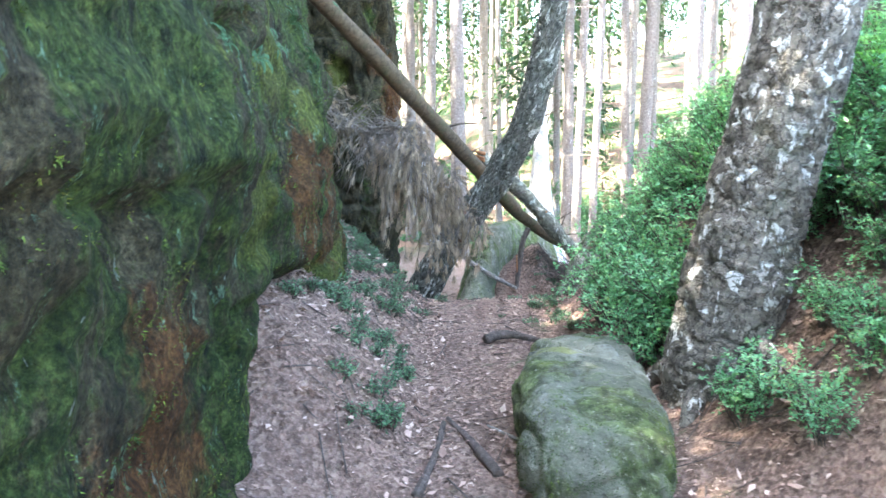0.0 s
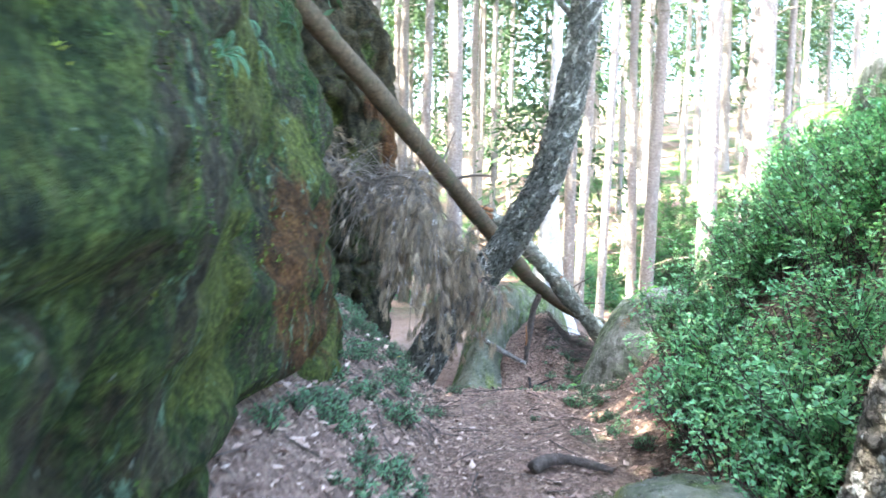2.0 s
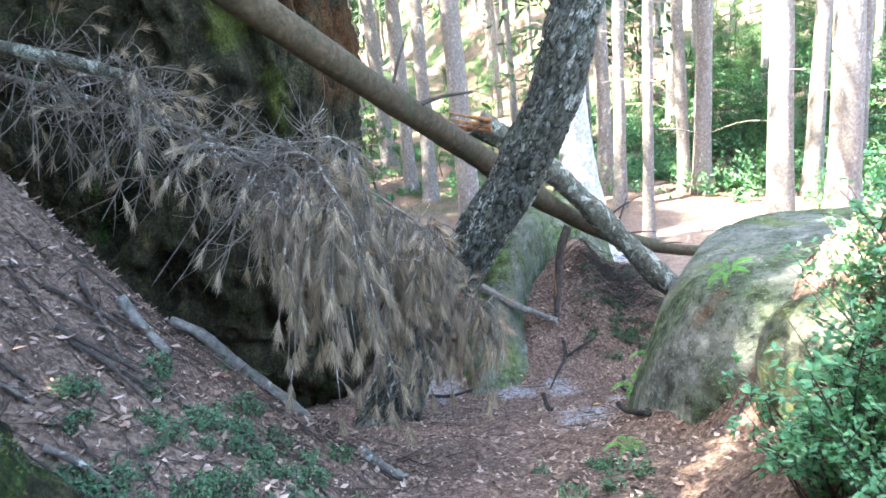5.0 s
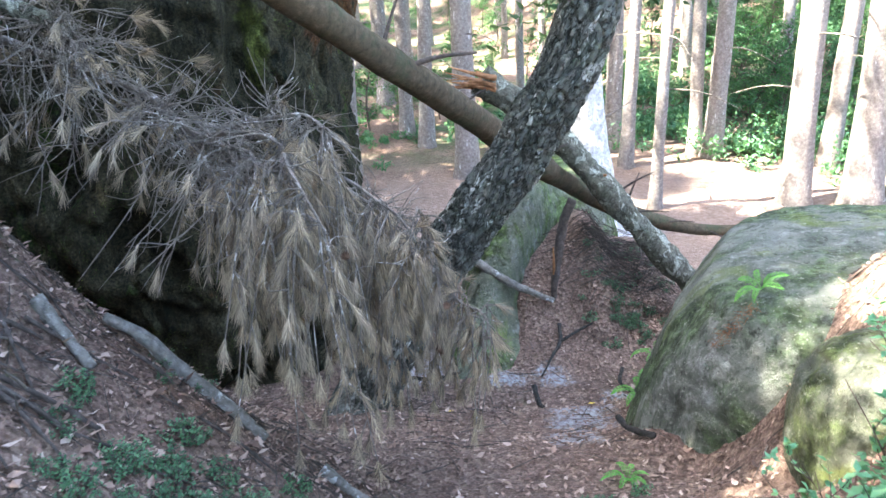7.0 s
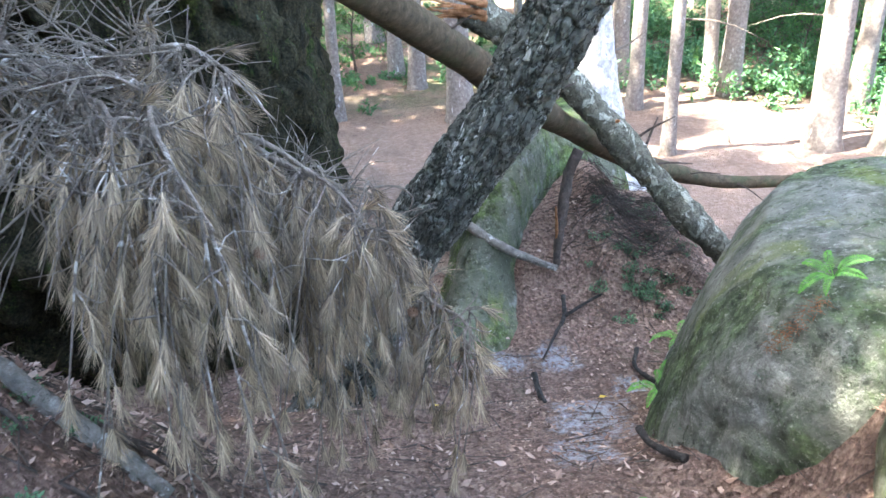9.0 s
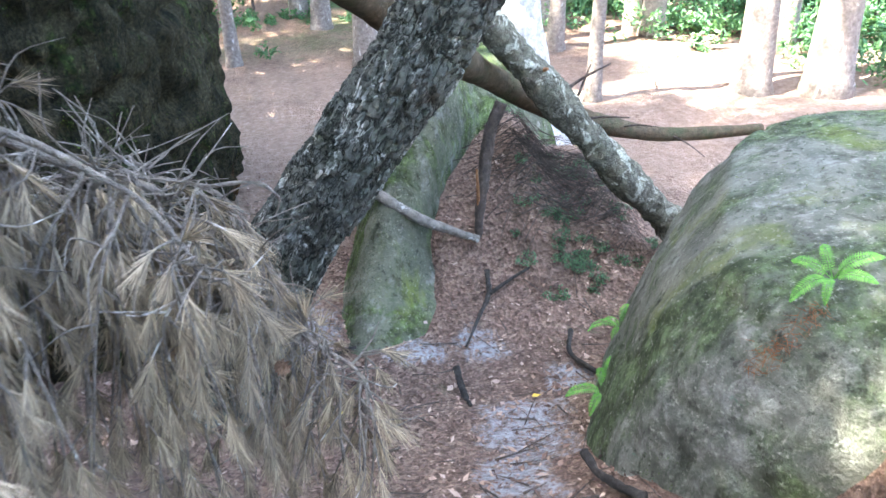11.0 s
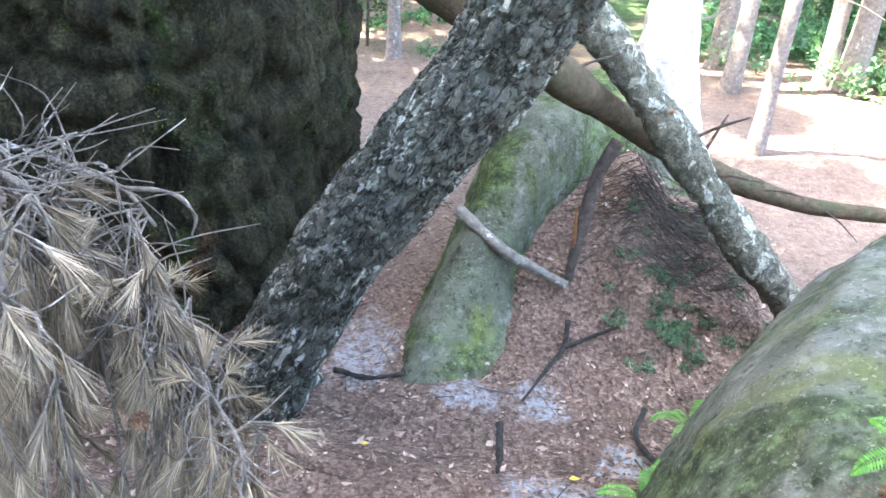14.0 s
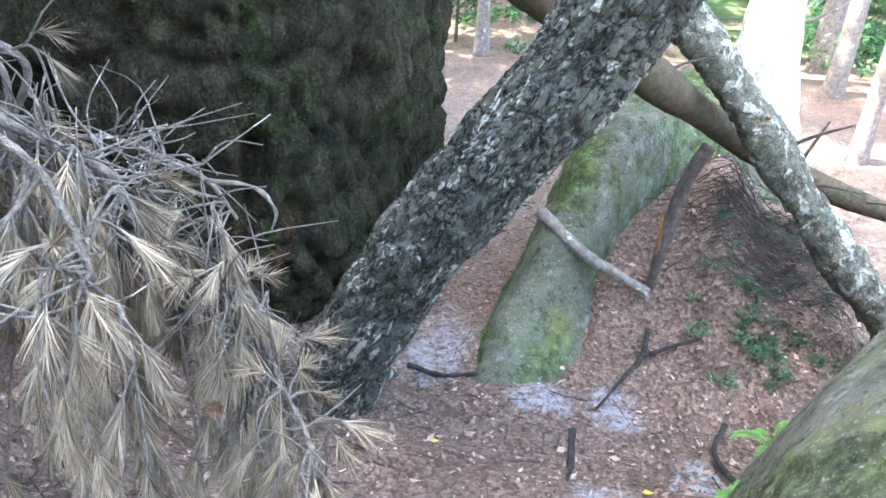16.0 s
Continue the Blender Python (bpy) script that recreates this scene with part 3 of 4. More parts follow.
    v, f = tube_mesh(line, rr, sides, plates(depth, size, long, 0.16, (line[1] - line[0]).length))
    linked("trunk", v, f, material, root)
    tagged(root, label, "tree")
    return root, line, rr


leaning, lean_line, lean_r = near_tree("leaning_tree", [(-0.42, 8.5, -0.75), (-0.14, 8.42, -0.12), (0.19, 8.29, 0.5), (0.52, 8.16, 1.0), (0.83, 8.05, 1.48), (1.06, 7.95, 2.0), (1.24, 7.9, 2.7), (1.36, 7.9, 3.6), (1.35, 7.9, 5.0), (1.5, 8.0, 7.5)],
                                       [0.23, 0.185, 0.165, 0.155, 0.15, 0.145, 0.14, 0.13, 0.11, 0.05], 110, 680, M_BARK, 0.026, 19, 0.24, "leaning old birch with dark cracked bark and whitish streaks")
birch, birch_line, birch_r = near_tree("birch_tree", [(1.32, 2.9, 0.2), (1.29, 2.85, 0.55), (1.30, 2.8, 1.0), (1.39, 2.75, 1.5), (1.53, 2.7, 2.3), (1.75, 2.7, 4.0), (2.0, 2.75, 8.0)],
                                       [0.30, 0.24, 0.215, 0.20, 0.19, 0.17, 0.07], 80, 340, M_BIRCH, 0.022, 11, 0.7, "upright birch with rough flaking pale bark")
# ---- dead wood ----
def log(name, points, r0, r1, sides, rings, material, label, category="log", depth=0.004, stubs=(), cut=None):
    root = new(name)
    line = spline(points, rings)
    rad = taper(rings, r0, r1) if r1 else [curve_at(r0, k / (rings - 1)) for k in range(rings)]
    rel = lambda p, out, i, a: depth * (noise.noise(p * 14) + 0.7 * noise.noise(p * 45)) + depth * 2.2 * noise.noise(p * 3)
    v, f = tube_mesh(line, rad, sides, rel)
    linked("stem", v, f, material, root)
    for u, way, long, r, mat in stubs:
        i = int(u * (rings - 1))
        a = line[i]
        w = Vector(way).normalized()
        bend = Vector((0, 0, 0.12 * long))
        sl = spline([a, a + w * long * 0.5 + bend * 0.4, a + w * long], 9)
        v, f = tube_mesh(sl, taper(9, r, r * 0.35), 7, lambda p, out, i, a: 0.15 * r * noise.noise(p * 40))
        linked("branch_stub", v, f, mat, root)
    return tagged(root, label, category)


log("pine_log", [(-1.9, 4.75, 3.95), (-0.96, 6.15, 2.98), (-0.47, 6.85, 2.5), (0.02, 7.65, 2.0), (0.51, 8.52, 1.5), (1.0, 9.25, 1.0), (1.25, 9.62, 0.76), (1.82, 9.95, 0.38), (2.5, 10.15, 0.13), (3.3, 10.3, 0.05)], [(0.0, 0.078), (0.3, 0.083), (0.55, 0.092), (0.72, 0.075), (1.0, 0.04)], None, 22, 160, M_PINELOG,
    "bare fallen pine trunk leaning across the hollow", "log", 0.004,
    [(0.36, (0.9, 0.25, 0.12), 0.42, 0.018, M_STICK), (0.34, (0.3, 0.3, 0.8), 0.4, 0.013, M_STICK), (0.52, (-0.3, -0.2, -0.7), 0.3, 0.014, M_STICK), (0.47, (0.2, 0.1, -0.9), 0.22, 0.012, M_STICK), (0.43, (0.7, -0.2, 0.5), 0.2, 0.011, M_STICK), (0.55, (0.8, 0.3, 0.3), 0.3, 0.01, M_STICK), (0.84, (0.5, -0.6, 0.2), 0.3, 0.009, M_STICK), (0.9, (0.3, -0.8, -0.1), 0.35, 0.008, M_STICK)])
log("broken_birch_log", [(0.62, 9.55, 1.58), (0.97, 9.58, 1.30), (1.20, 9.52, 1.10), (1.46, 9.45, 0.82), (1.72, 9.40, 0.52), (2.0, 9.35, 0.2), (2.3, 9.3, -0.12), (2.4, 9.28, -0.3)], 0.12, 0.085, 30, 160, M_GREYLOG,
    "broken lichen grey birch trunk leaning on the mound", "log", 0.02,
    [(0.44, (0.25, -0.6, 0.35), 0.13, 0.022, M_SPLINT), (0.55, (0.3, 0.1, 0.8), 0.3, 0.012, M_STICK), (0.5, (0.7, -0.2, 0.5), 0.35, 0.012, M_STICK), (0.56, (0.8, -0.3, 0.1), 0.3, 0.01, M_STICK), (0.6, (0.1, -0.3, -0.9), 0.25, 0.008, M_PALESTICK)])
log("upright_stick", [(1.14, 9.39, -0.14), (1.155, 9.41, 0.06), (1.19, 9.45, 0.28), (1.23, 9.49, 0.48), (1.3, 9.52, 0.64)], 0.026, 0.042, 12, 40, M_STICK, "dark splintered stick standing in the litter", "stick", 0.008, [(0.2, (-0.05, -0.05, 1.0), 0.3, 0.016, M_SPLINT)])
log("pale_stick", [(0.52, 9.42, 0.21), (0.78, 9.3, 0.07), (0.95, 9.32, -0.03), (1.13, 9.33, -0.12)], 0.034, 0.024, 12, 40, M_PALESTICK, "pale lichened birch stick lying against the slab", "stick", 0.006)


def on_ground(points, lift=0.01):
    return [(x, y, height(x, y) + lift + dz) for x, y, dz in points]


log("forked_stick", on_ground([(0.97, 8.72, 0), (1.08, 8.93, 0.02), (1.15, 9.08, 0.03), (1.16, 9.2, 0.03)]), 0.008, 0.017, 10, 40, M_CHAR, "dark forked stick lying on the litter", "stick", 0.005,
    [(0.68, (0.9, 0.42, 0.2), 0.5, 0.013, M_CHAR)])
log("charred_stick", on_ground([(0.9, 8.05, 0.0), (0.9, 8.25, 0.02), (0.88, 8.42, 0.1)], 0.02), 0.011, 0.021, 10, 26, M_CHAR, "short charred stick on the ash", "stick", 0.008)
log("charred_stick", on_ground([(1.3, 7.0, 0.0), (1.22, 7.15, 0.03), (1.2, 7.3, 0.08)], 0.02), 0.012, 0.018, 10, 26, M_CHAR, "charred stub sticking out beside the boulder", "stick", 0.008)
log("charred_stick", on_ground([(1.62, 8.0, 0), (1.6, 8.3, 0.02), (1.5, 8.55, 0.03), (1.55, 8.75, 0.04)], 0.01), 0.006, 0.012, 9, 30, M_CHAR, "thin dark twig on the ash", "stick", 0.004)
log("charred_stick", on_ground([(0.02, 8.75, 0.02), (0.2, 8.72, 0.02), (0.38, 8.78, 0.03)], 0.015), 0.017, 0.013, 10, 26, M_CHAR, "charred branch end beside the tree foot", "stick", 0.006)
log("charred_stick", on_ground([(0.5, 9.9, 0.02), (0.52, 10.15, 0.05), (0.62, 10.3, 0.1)], 0.015), 0.011, 0.012, 10, 26, M_CHAR, "dark stub between crag and slab", "stick", 0.006)
log("fallen_branch", on_ground([(0.33, 3.93, 0.0), (0.42, 4.0, 0.03), (0.54, 4.03, 0.02), (0.7, 4.02, 0.0)], 0.02), 0.03, 0.018, 10, 30, M_STICK, "dark crooked branch lying across the path", "stick", 0.006)
log("fallen_branch", on_ground([(-0.05, 2.15, 0), (0.02, 2.5, 0), (0.06, 2.8, 0)], 0.008), 0.02, 0.014, 9, 24, M_STICK, "grey stick trodden into the path", "stick", 0.003)
log("fallen_branch", on_ground([(0.26, 2.3, 0), (0.17, 2.6, 0), (0.08, 2.85, 0)], 0.008), 0.022, 0.014, 9, 24, M_STICK, "grey stick trodden into the path", "stick", 0.003)
log("fallen_branch", on_ground([(0.25, 2.75, 0), (0.4, 2.55, 0.01), (0.52, 2.4, 0)], 0.008), 0.008, 0.006, 8, 20, M_PALESTICK, "thin pale stick on the path", "stick", 0.002)
log("birch_log", on_ground([(-0.98, 6.5, 0.02), (-0.86, 6.5, 0.06), (-0.72, 6.5, 0.02), (-0.52, 6.45, 0.02), (-0.4, 6.42, 0.0)], 0.02), 0.032, 0.02, 12, 50, M_PALESTICK, "pale birch stick lying down the bank", "stick", 0.006,
    [(0.8, (-0.1, -0.5, -0.4), 0.13, 0.018, M_PALESTICK)])
log("birch_log", on_ground([(-1.05, 6.2, 0.02), (-0.95, 6.15, 0.02), (-0.86, 6.1, 0.0)], 0.02), 0.025, 0.02, 10, 24, M_PALESTICK, "short birch stick on the bank", "stick", 0.005)
log("birch_log", on_ground([(-0.22, 6.55, 0.02), (-0.1, 6.5, 0.03), (0.0, 6.48, 0.0)], 0.02), 0.028, 0.022, 10, 24, M_PALESTICK, "short birch stick under the pine top", "stick", 0.006)


def roots(tree, foot, ways, r, material):
    for way in ways:
        w = Vector(way)
        a = Vector(foot)
        m, e = a + w * 0.5, a + w
        e.z = height(e.x, e.y, False) - 0.05
        m.z = max(m.z, height(m.x, m.y, False)) + 0.02
        v, f = tube_mesh(spline([a, m, e], 24), taper(24, r, r * 0.25), 14, lambda p, out, i, a: 0.012 * noise.noise(p * 12))
        linked("root", v, f, material, tree)


roots(leaning, (-0.22, 8.45, -0.25), ((-0.35, -0.2, -0.3), (0.22, 0.3, -0.3), (-0.1, -0.4, -0.3)), 0.09, M_BARK)
roots(birch, (1.30, 2.86, 0.5), ((-0.25, -0.3, -0.2), (0.1, -0.45, -0.2), (-0.3, 0.3, -0.2)), 0.1, M_BIRCH)


def leafy_top(tree, line, rng, limbs, leaves):
    lv, lf = [], []
    for k in range(limbs):
        i = int(len(line) * rng.uniform(0.72, 0.99))
        e = line[i] + Vector((rng.uniform(-1.6, 1.6), rng.uniform(-1.6, 1.6), rng.uniform(0.3, 1.6)))
        sl = spline([line[i], line[i].lerp(e, 0.5) + Vector((0, 0, 0.2)), e], 12)
        v, f = tube_mesh(sl, taper(12, 0.035, 0.006), 7)
        linked("limb", v, f, M_BARK, tree)
        for q in range(leaves // limbs):
            p = sl[rng.randint(4, 11)] + rand_dir(rng) * rng.uniform(0.05, 0.5)
            leaf(lv, lf, p, rand_dir(rng), rand_dir(rng), rng.uniform(0.04, 0.07), 0.035)
    linked("leaves", lv, lf, M_BROAD, tree, smooth=False)["kind"] = "stuff"


leafy_top(leaning, lean_line, random.Random(61), 9, 1500)
leafy_top(birch, birch_line, random.Random(62), 10, 1500)


def moss_on(rock_ob, count, size, low, high, seed, cover, name="moss"):
    """Short tufts of moss on the faces of a rock inside a box, in patches."""
    rg = random.Random(seed)
    faces = [p for p in rock_ob.data.polygons if all(a <= c <= b for a, c, b in zip(low, p.center, high))]
    lv, lf = [], []
    tries = 0
    while faces and len(lf) < count * 4 and tries < count * 8:
        tries += 1
        p = rg.choice(faces)
        c = p.center + rand_dir(rg).cross(p.normal) * 0.035 * rg.random()
        if noise.noise(c * 2.3 + Vector((seed, 0, 0))) + 0.5 * noise.noise(c * 7) < cover:
            continue
        d = p.normal * 0.5 + rand_dir(rg) * 0.6 + Vector((0, 0, -0.35))
        leaf(lv, lf, c - p.normal * 0.004, d, p.normal + rand_dir(rg) * 0.4, size * rg.uniform(0.6, 1.6), size * 0.32, 0.1)
    ob = linked(name, lv, lf, M_MOSS, rock_ob, smooth=False)
    ob["kind"] = "stuff"
    return ob


moss_on(crag, 45000, 0.011, (-1.4, -0.6, 0.3), (-0.3, 5.3, 3.0), 3, 0.08)
moss_on(crag_back, 16000, 0.012, (-2.2, 8.2, -0.3), (0.2, 11.5, 3.2), 5, 0.22)
moss_on(moss_rock, 9000, 0.01, (0.2, 1.8, 0.4), (1.3, 3.7, 1.1), 7, 0.08)
moss_on(slab, 9000, 0.008, (0.0, 8.5, -0.6), (0.6, 10.5, 0.15), 9, -0.7)
moss_on(boulder, 4000, 0.009, (1.0, 6.3, 0.1), (3.0, 8.6, 1.3), 12, 0.28)
# splintered end of the broken trunk
splint = new("splintered_stump")
rng = random.Random(5)
for k in range(16):
    a = Vector((0.68 + rng.uniform(-0.03, 0.05), 9.5 + rng.uniform(-0.08, 0.08), 1.53 + rng.uniform(-0.05, 0.07)))
    w = Vector((-0.9 + rng.uniform(-0.1, 0.1), -0.25 + rng.uniform(-0.15, 0.15), 0.28 + rng.uniform(-0.22, 0.2)))
    n = rng.uniform(0.14, 0.36)
    v, f = tube_mesh(spline([a, a + w * n * 0.5 + Vector((0, 0, rng.uniform(-0.02, 0.02))), a + w * n], 6), taper(6, rng.uniform(0.014, 0.026), 0.003), 5)
    linked("splinter", v, f, M_SPLINT, splint)
tagged(splint, "orange brown splinters where the birch trunk snapped", "wood")


# ---- fallen pine top with dead needles ----
pine_top = new("fallen_pine_top")
# the broken top and its grey side branches: radius and course
SPINES = [
    (0.02, [(-1.9, 7.1, 2.35), (-1.3, 6.95, 2.15), (-0.82, 6.84, 1.97), (-0.68, 6.72, 1.9), (-0.56, 6.64, 1.83), (-0.42, 6.5, 1.81), (-0.37, 6.42, 1.75), (-0.33, 6.38, 1.66), (-0.3, 6.36, 1.5), (-0.28, 6.34, 1.3)]),
    (0.009, [(-1.1, 6.73, 2.26), (-1.02, 6.74, 2.22), (-0.98, 6.78, 2.13), (-1.04, 6.78, 2.05), (-1.18, 6.78, 2.02)]),
    (0.011, [(-0.55, 6.6, 1.88), (-0.43, 6.62, 1.86), (-0.33, 6.5, 1.9), (-0.21, 6.46, 1.92), (-0.12, 6.46, 1.92), (-0.06, 6.45, 1.86), (-0.02, 6.48, 1.73)]),
    (0.011, [(-0.5, 6.55, 1.85), (-0.3, 6.4, 1.88), (-0.2, 6.35, 1.85), (-0.16, 6.25, 1.8), (-0.1, 6.16, 1.73), (-0.03, 6.12, 1.6)]),
    (0.008, [(-0.42, 6.5, 1.81), (-0.3, 6.35, 1.82), (-0.27, 6.27, 1.77), (-0.3, 6.2, 1.68), (-0.33, 6.2, 1.55)]),
    (0.010, [(-0.37, 6.42, 1.75), (-0.14, 6.52, 1.72), (0.02, 6.7, 1.54), (0.14, 6.74, 1.46), (0.06, 6.8, 1.37), (0.14, 6.83, 1.29), (0.23, 6.83, 1.22), (0.32, 6.83, 1.13), (0.39, 6.78, 1.05), (0.47, 6.7, 1.04), (0.5, 6.67, 0.99), (0.47, 6.67, 0.89)]),
    (0.010, [(-0.55, 6.85, 1.7), (-0.25, 7.0, 1.56), (-0.31, 7.0, 1.39), (-0.07, 7.0, 1.41), (0.06, 6.98, 1.39), (0.18, 6.94, 1.38), (0.26, 6.9, 1.33)]),
    (0.005, [(0.18, 6.94, 1.38), (0.29, 6.92, 1.39), (0.34, 6.9, 1.36), (0.33, 6.9, 1.32)]),
    (0.004, [(0.1, 6.98, 1.38), (0.08, 6.97, 1.29), (0.15, 6.95, 1.27)]),
    (0.008, [(-0.3, 6.5, 1.72), (-0.05, 6.55, 1.68), (0.09, 6.6, 1.56), (0.16, 6.58, 1.51), (0.2, 6.56, 1.46), (0.23, 6.54, 1.41), (0.22, 6.54, 1.33)]),
    (0.008, [(-0.45, 6.75, 1.75), (-0.2, 6.88, 1.6), (-0.21, 6.9, 1.44), (-0.09, 6.9, 1.41), (0.02, 6.9, 1.34), (0.12, 6.87, 1.29), (0.2, 6.86, 1.27), (0.29, 6.84, 1.24), (0.34, 6.83, 1.16)]),
]
SPINES = [(r, spline(points, 60)) for r, points in SPINES]
for r, line in SPINES:
    v, f = tube_mesh(line, taper(60, r, 0.0035 if r > 0.006 else 0.002), 8, lambda p, out, i, a: 0.002 * noise.noise(p * 40))
    linked("stem", v, f, M_TWIG, pine_top)


def tuft(v, f, nv, nf, start, way, rng, n, needles, long):
    """A drooping shoot whose outer half carries a brush of needles, spread like a fan."""
    w = way.normalized()
    e = start + w * n + Vector((0, 0, -0.2 * n))
    sl = spline([start, start + w * n * 0.55 + Vector((0, 0, 0.02 * n)), e], 8)
    tube_mesh(sl, taper(8, 0.0028, 0.0015), 4, None, v, f)
    splay = rng.uniform(0.36, 0.62)
    for _ in range(needles):
        u = rng.uniform(0.4, 1.0) ** 0.8
        i = min(6, int(u * 7))
        a = sl[i].lerp(sl[i + 1], rng.random())
        ahead = (sl[i + 1] - sl[i]).normalized()
        needle(nv, nf, a, ahead + rand_dir(rng) * splay + Vector((0, 0, -0.1)), long * rng.uniform(0.75, 1.15), 0.00125)


def bough(start, end, sag, rng, shoots, long=0.075, r=0.0045, bare=0.0, needles=58):
    a, b = Vector(start), Vector(end)
    mid = a.lerp(b, 0.45) + Vector((rng.uniform(-0.04, 0.04), rng.uniform(-0.04, 0.04), sag))
    line = spline([a, mid, b], 22)
    v, f = tube_mesh(line, taper(22, r, 0.002), 6, lambda p, out, i, a: 0.001 * noise.noise(p * 60))
    nv, nf = [], []
    for s in range(shoots):
        last = s == shoots - 1
        u = 1.0 if last else bare + (1 - bare) * (s + rng.random()) / shoots
        i = min(20, int(u * 21))
        ahead = (line[i + 1] - line[i]).normalized()
        w = ahead if last else ahead * 0.7 + rand_dir(rng) * 0.7 + Vector((0.08, 0, -0.4))
        tuft(v, f, nv, nf, line[i], w, rng, rng.uniform(0.06, 0.11), int(needles * (1.35 if last else rng.uniform(0.7, 1.1))), long)
    for s in range(int(2 + 7 * bare)):
        i = int(rng.uniform(0.05, 0.85) * 21)
        w = rand_dir(rng) + (line[i + 1] - line[i]).normalized() * 0.8
        n = rng.uniform(0.05, 0.15)
        q = line[i] + w * n * 0.5 + rand_dir(rng) * 0.025
        tube_mesh(spline([line[i], q, q + (w + rand_dir(rng) * 0.9) * n * 0.5], 7), taper(7, 0.0026, 0.001), 4, None, v, f)
    ob = linked("bough", v, f, M_TWIG, pine_top)
    if nv:
        linked("needles", nv, nf, M_NEEDLE, ob, smooth=False)["kind"] = "stuff"
    return ob


rng = random.Random(11)
# needle-bearing boughs: spine, stretch of it, count, how deep they hang
for which, u0, u1, count, deep in ((0, 0.55, 1.0, 24, 0.55), (2, 0.35, 1.0, 20, 0.8), (3, 0.35, 1.0, 22, 0.95), (4, 0.3, 1.0, 10, 0.7), (5, 0.12, 0.45, 32, 0.95), (5, 0.4, 0.98, 30, 0.45), (6, 0.1, 0.35, 5, 0.5), (6, 0.92, 1.0, 4, 0.16), (9, 0.1, 0.55, 12, 0.9), (9, 0.7, 1.0, 9, 0.3), (10, 0.05, 0.4, 7, 0.6), (10, 0.8, 1.0, 8, 0.3)):
    line = SPINES[which][1]
    for k in range(count):
        a = line[int(rng.uniform(u0, u1) * 59)]
        low = 1.12 - 0.9 * smoothstep(-0.4, 0.1, a.x) + 0.25 * smoothstep(0.4, 0.6, a.x)
        reach = rng.uniform(0.2, 1.0) * min(deep, max(0.14, a.z - low))
        out = Vector((rng.uniform(-0.2, 0.12 if a.x < 0.3 else 0.02), rng.uniform(-0.22, 0.16), 0)) * (0.45 + reach)
        e = a + out + Vector((0, 0, -reach))
        e.z = max(e.z, height(e.x, e.y, False) + 0.06)
        bough(a, e, rng.uniform(0.0, 0.1) + 0.15 * reach, rng, int(3 + 7.5 * reach), r=0.003 + 0.002 * reach, bare=0.15)
broken = spline([(-2.3, 6.9, 2.68), (-1.7, 6.8, 2.46), (-1.35, 6.75, 2.36), (-1.07, 6.73, 2.26)], 50)
v, f = tube_mesh(broken, taper(50, 0.04, 0.03), 14, lambda p, out, i, a: 0.005 * noise.noise(p * 16) + 0.003 * noise.noise(p * 60))
linked("broken_stem", v, f, M_GREYLOG, pine_top, "thick snapped pinkish grey stem")
for k in range(70):
    a = broken[rng.randint(8, 49)] if k < 40 else SPINES[0][1][rng.randint(4, 34)]
    e = a + Vector((rng.uniform(-0.35, 0.35), rng.uniform(-0.4, 0.2), rng.uniform(-0.6, 0.2)))
    bough(a, e, rng.uniform(-0.1, 0.08), rng, rng.choice((0, 0, 1, 2)), bare=0.8, r=0.004, needles=34)
# bare and nearly bare grey twigs further up the top
for count, spines, u0, u1, box, tufts, bare in ((44, (0,), 0.15, 0.62, 0.3, (0, 1, 2, 3), 0.5), (50, (0, 1), 0.05, 0.75, 0.34, (0, 0, 1, 2), 0.75), (26, (0, 2, 3, 4), 0.2, 0.8, 0.24, (0,), 0.8), (14, (5, 10), 0.2, 0.6, 0.13, (0,), 0.8), (8, (6,), 0.3, 0.9, 0.09, (0,), 0.8)):
    for k in range(count):
        a = SPINES[rng.choice(spines)][1][int(rng.uniform(u0, u1) * 59)]
        e = a + Vector((rng.uniform(-box, box * 1.1), rng.uniform(-box, box * 0.8), rng.uniform(-1.2 * box, 0.5 * box)))
        bough(a, e, rng.uniform(-0.15, 0.25) * box, rng, rng.choice(tufts), bare=bare, r=0.0045 if box > 0.2 else 0.0032, needles=40)
tagged(pine_top, "fallen pine top with grey twigs and dry straw coloured needles", "branch")


def pine_cone(place, turn):
    root = new("pine_cone")
    rg = random.Random(3)
    v, f = tube_mesh([Vector((0, 0, -0.02)), Vector((0, 0, -0.01)), Vector((0, 0, 0.01)), Vector((0, 0, 0.022))], [0.006, 0.011, 0.01, 0.003], 8)
    linked("core", v, f, M_CONE, root)
    for k in range(34):
        v, f = [], []
        z = -0.018 + 0.038 * k / 33
        a = k * 2.39996
        r = 0.016 * math.sin(math.pi * (k + 5) / 42)
        out = Vector((math.cos(a), math.sin(a), 0.35))
        leaf(v, f, Vector((0, 0, z)), out, Vector((0, 0, 1)), r + 0.006, 0.011, -0.3, -0.1)
        linked("scale", v, f, M_CONE, root)
    root.matrix_world = pose(*place, *turn)
    tagged(root, "open brown pine cone hanging on the dead branch", "cone", "pine cones")


pine_cone((0.33, 6.645, 1.097), (70, 10, 20))
pine_cone((0.296, 6.79, 0.818), (110, 0, 60))
pine_cone((-0.02, 6.4, 1.42), (60, 30, 10))


# ---- plants ----
def bilberry(seed, tall, stems, per_stem, leaf_size, material=M_LEAF, name="bilberry_bush"):
    rg = random.Random(seed)
    root = new(name)
    sv, sf, lv, lf = [], [], [], []
    for s in range(stems):
        a = rg.uniform(0, 6.283)
        lean = rg.uniform(0.1, 0.75)
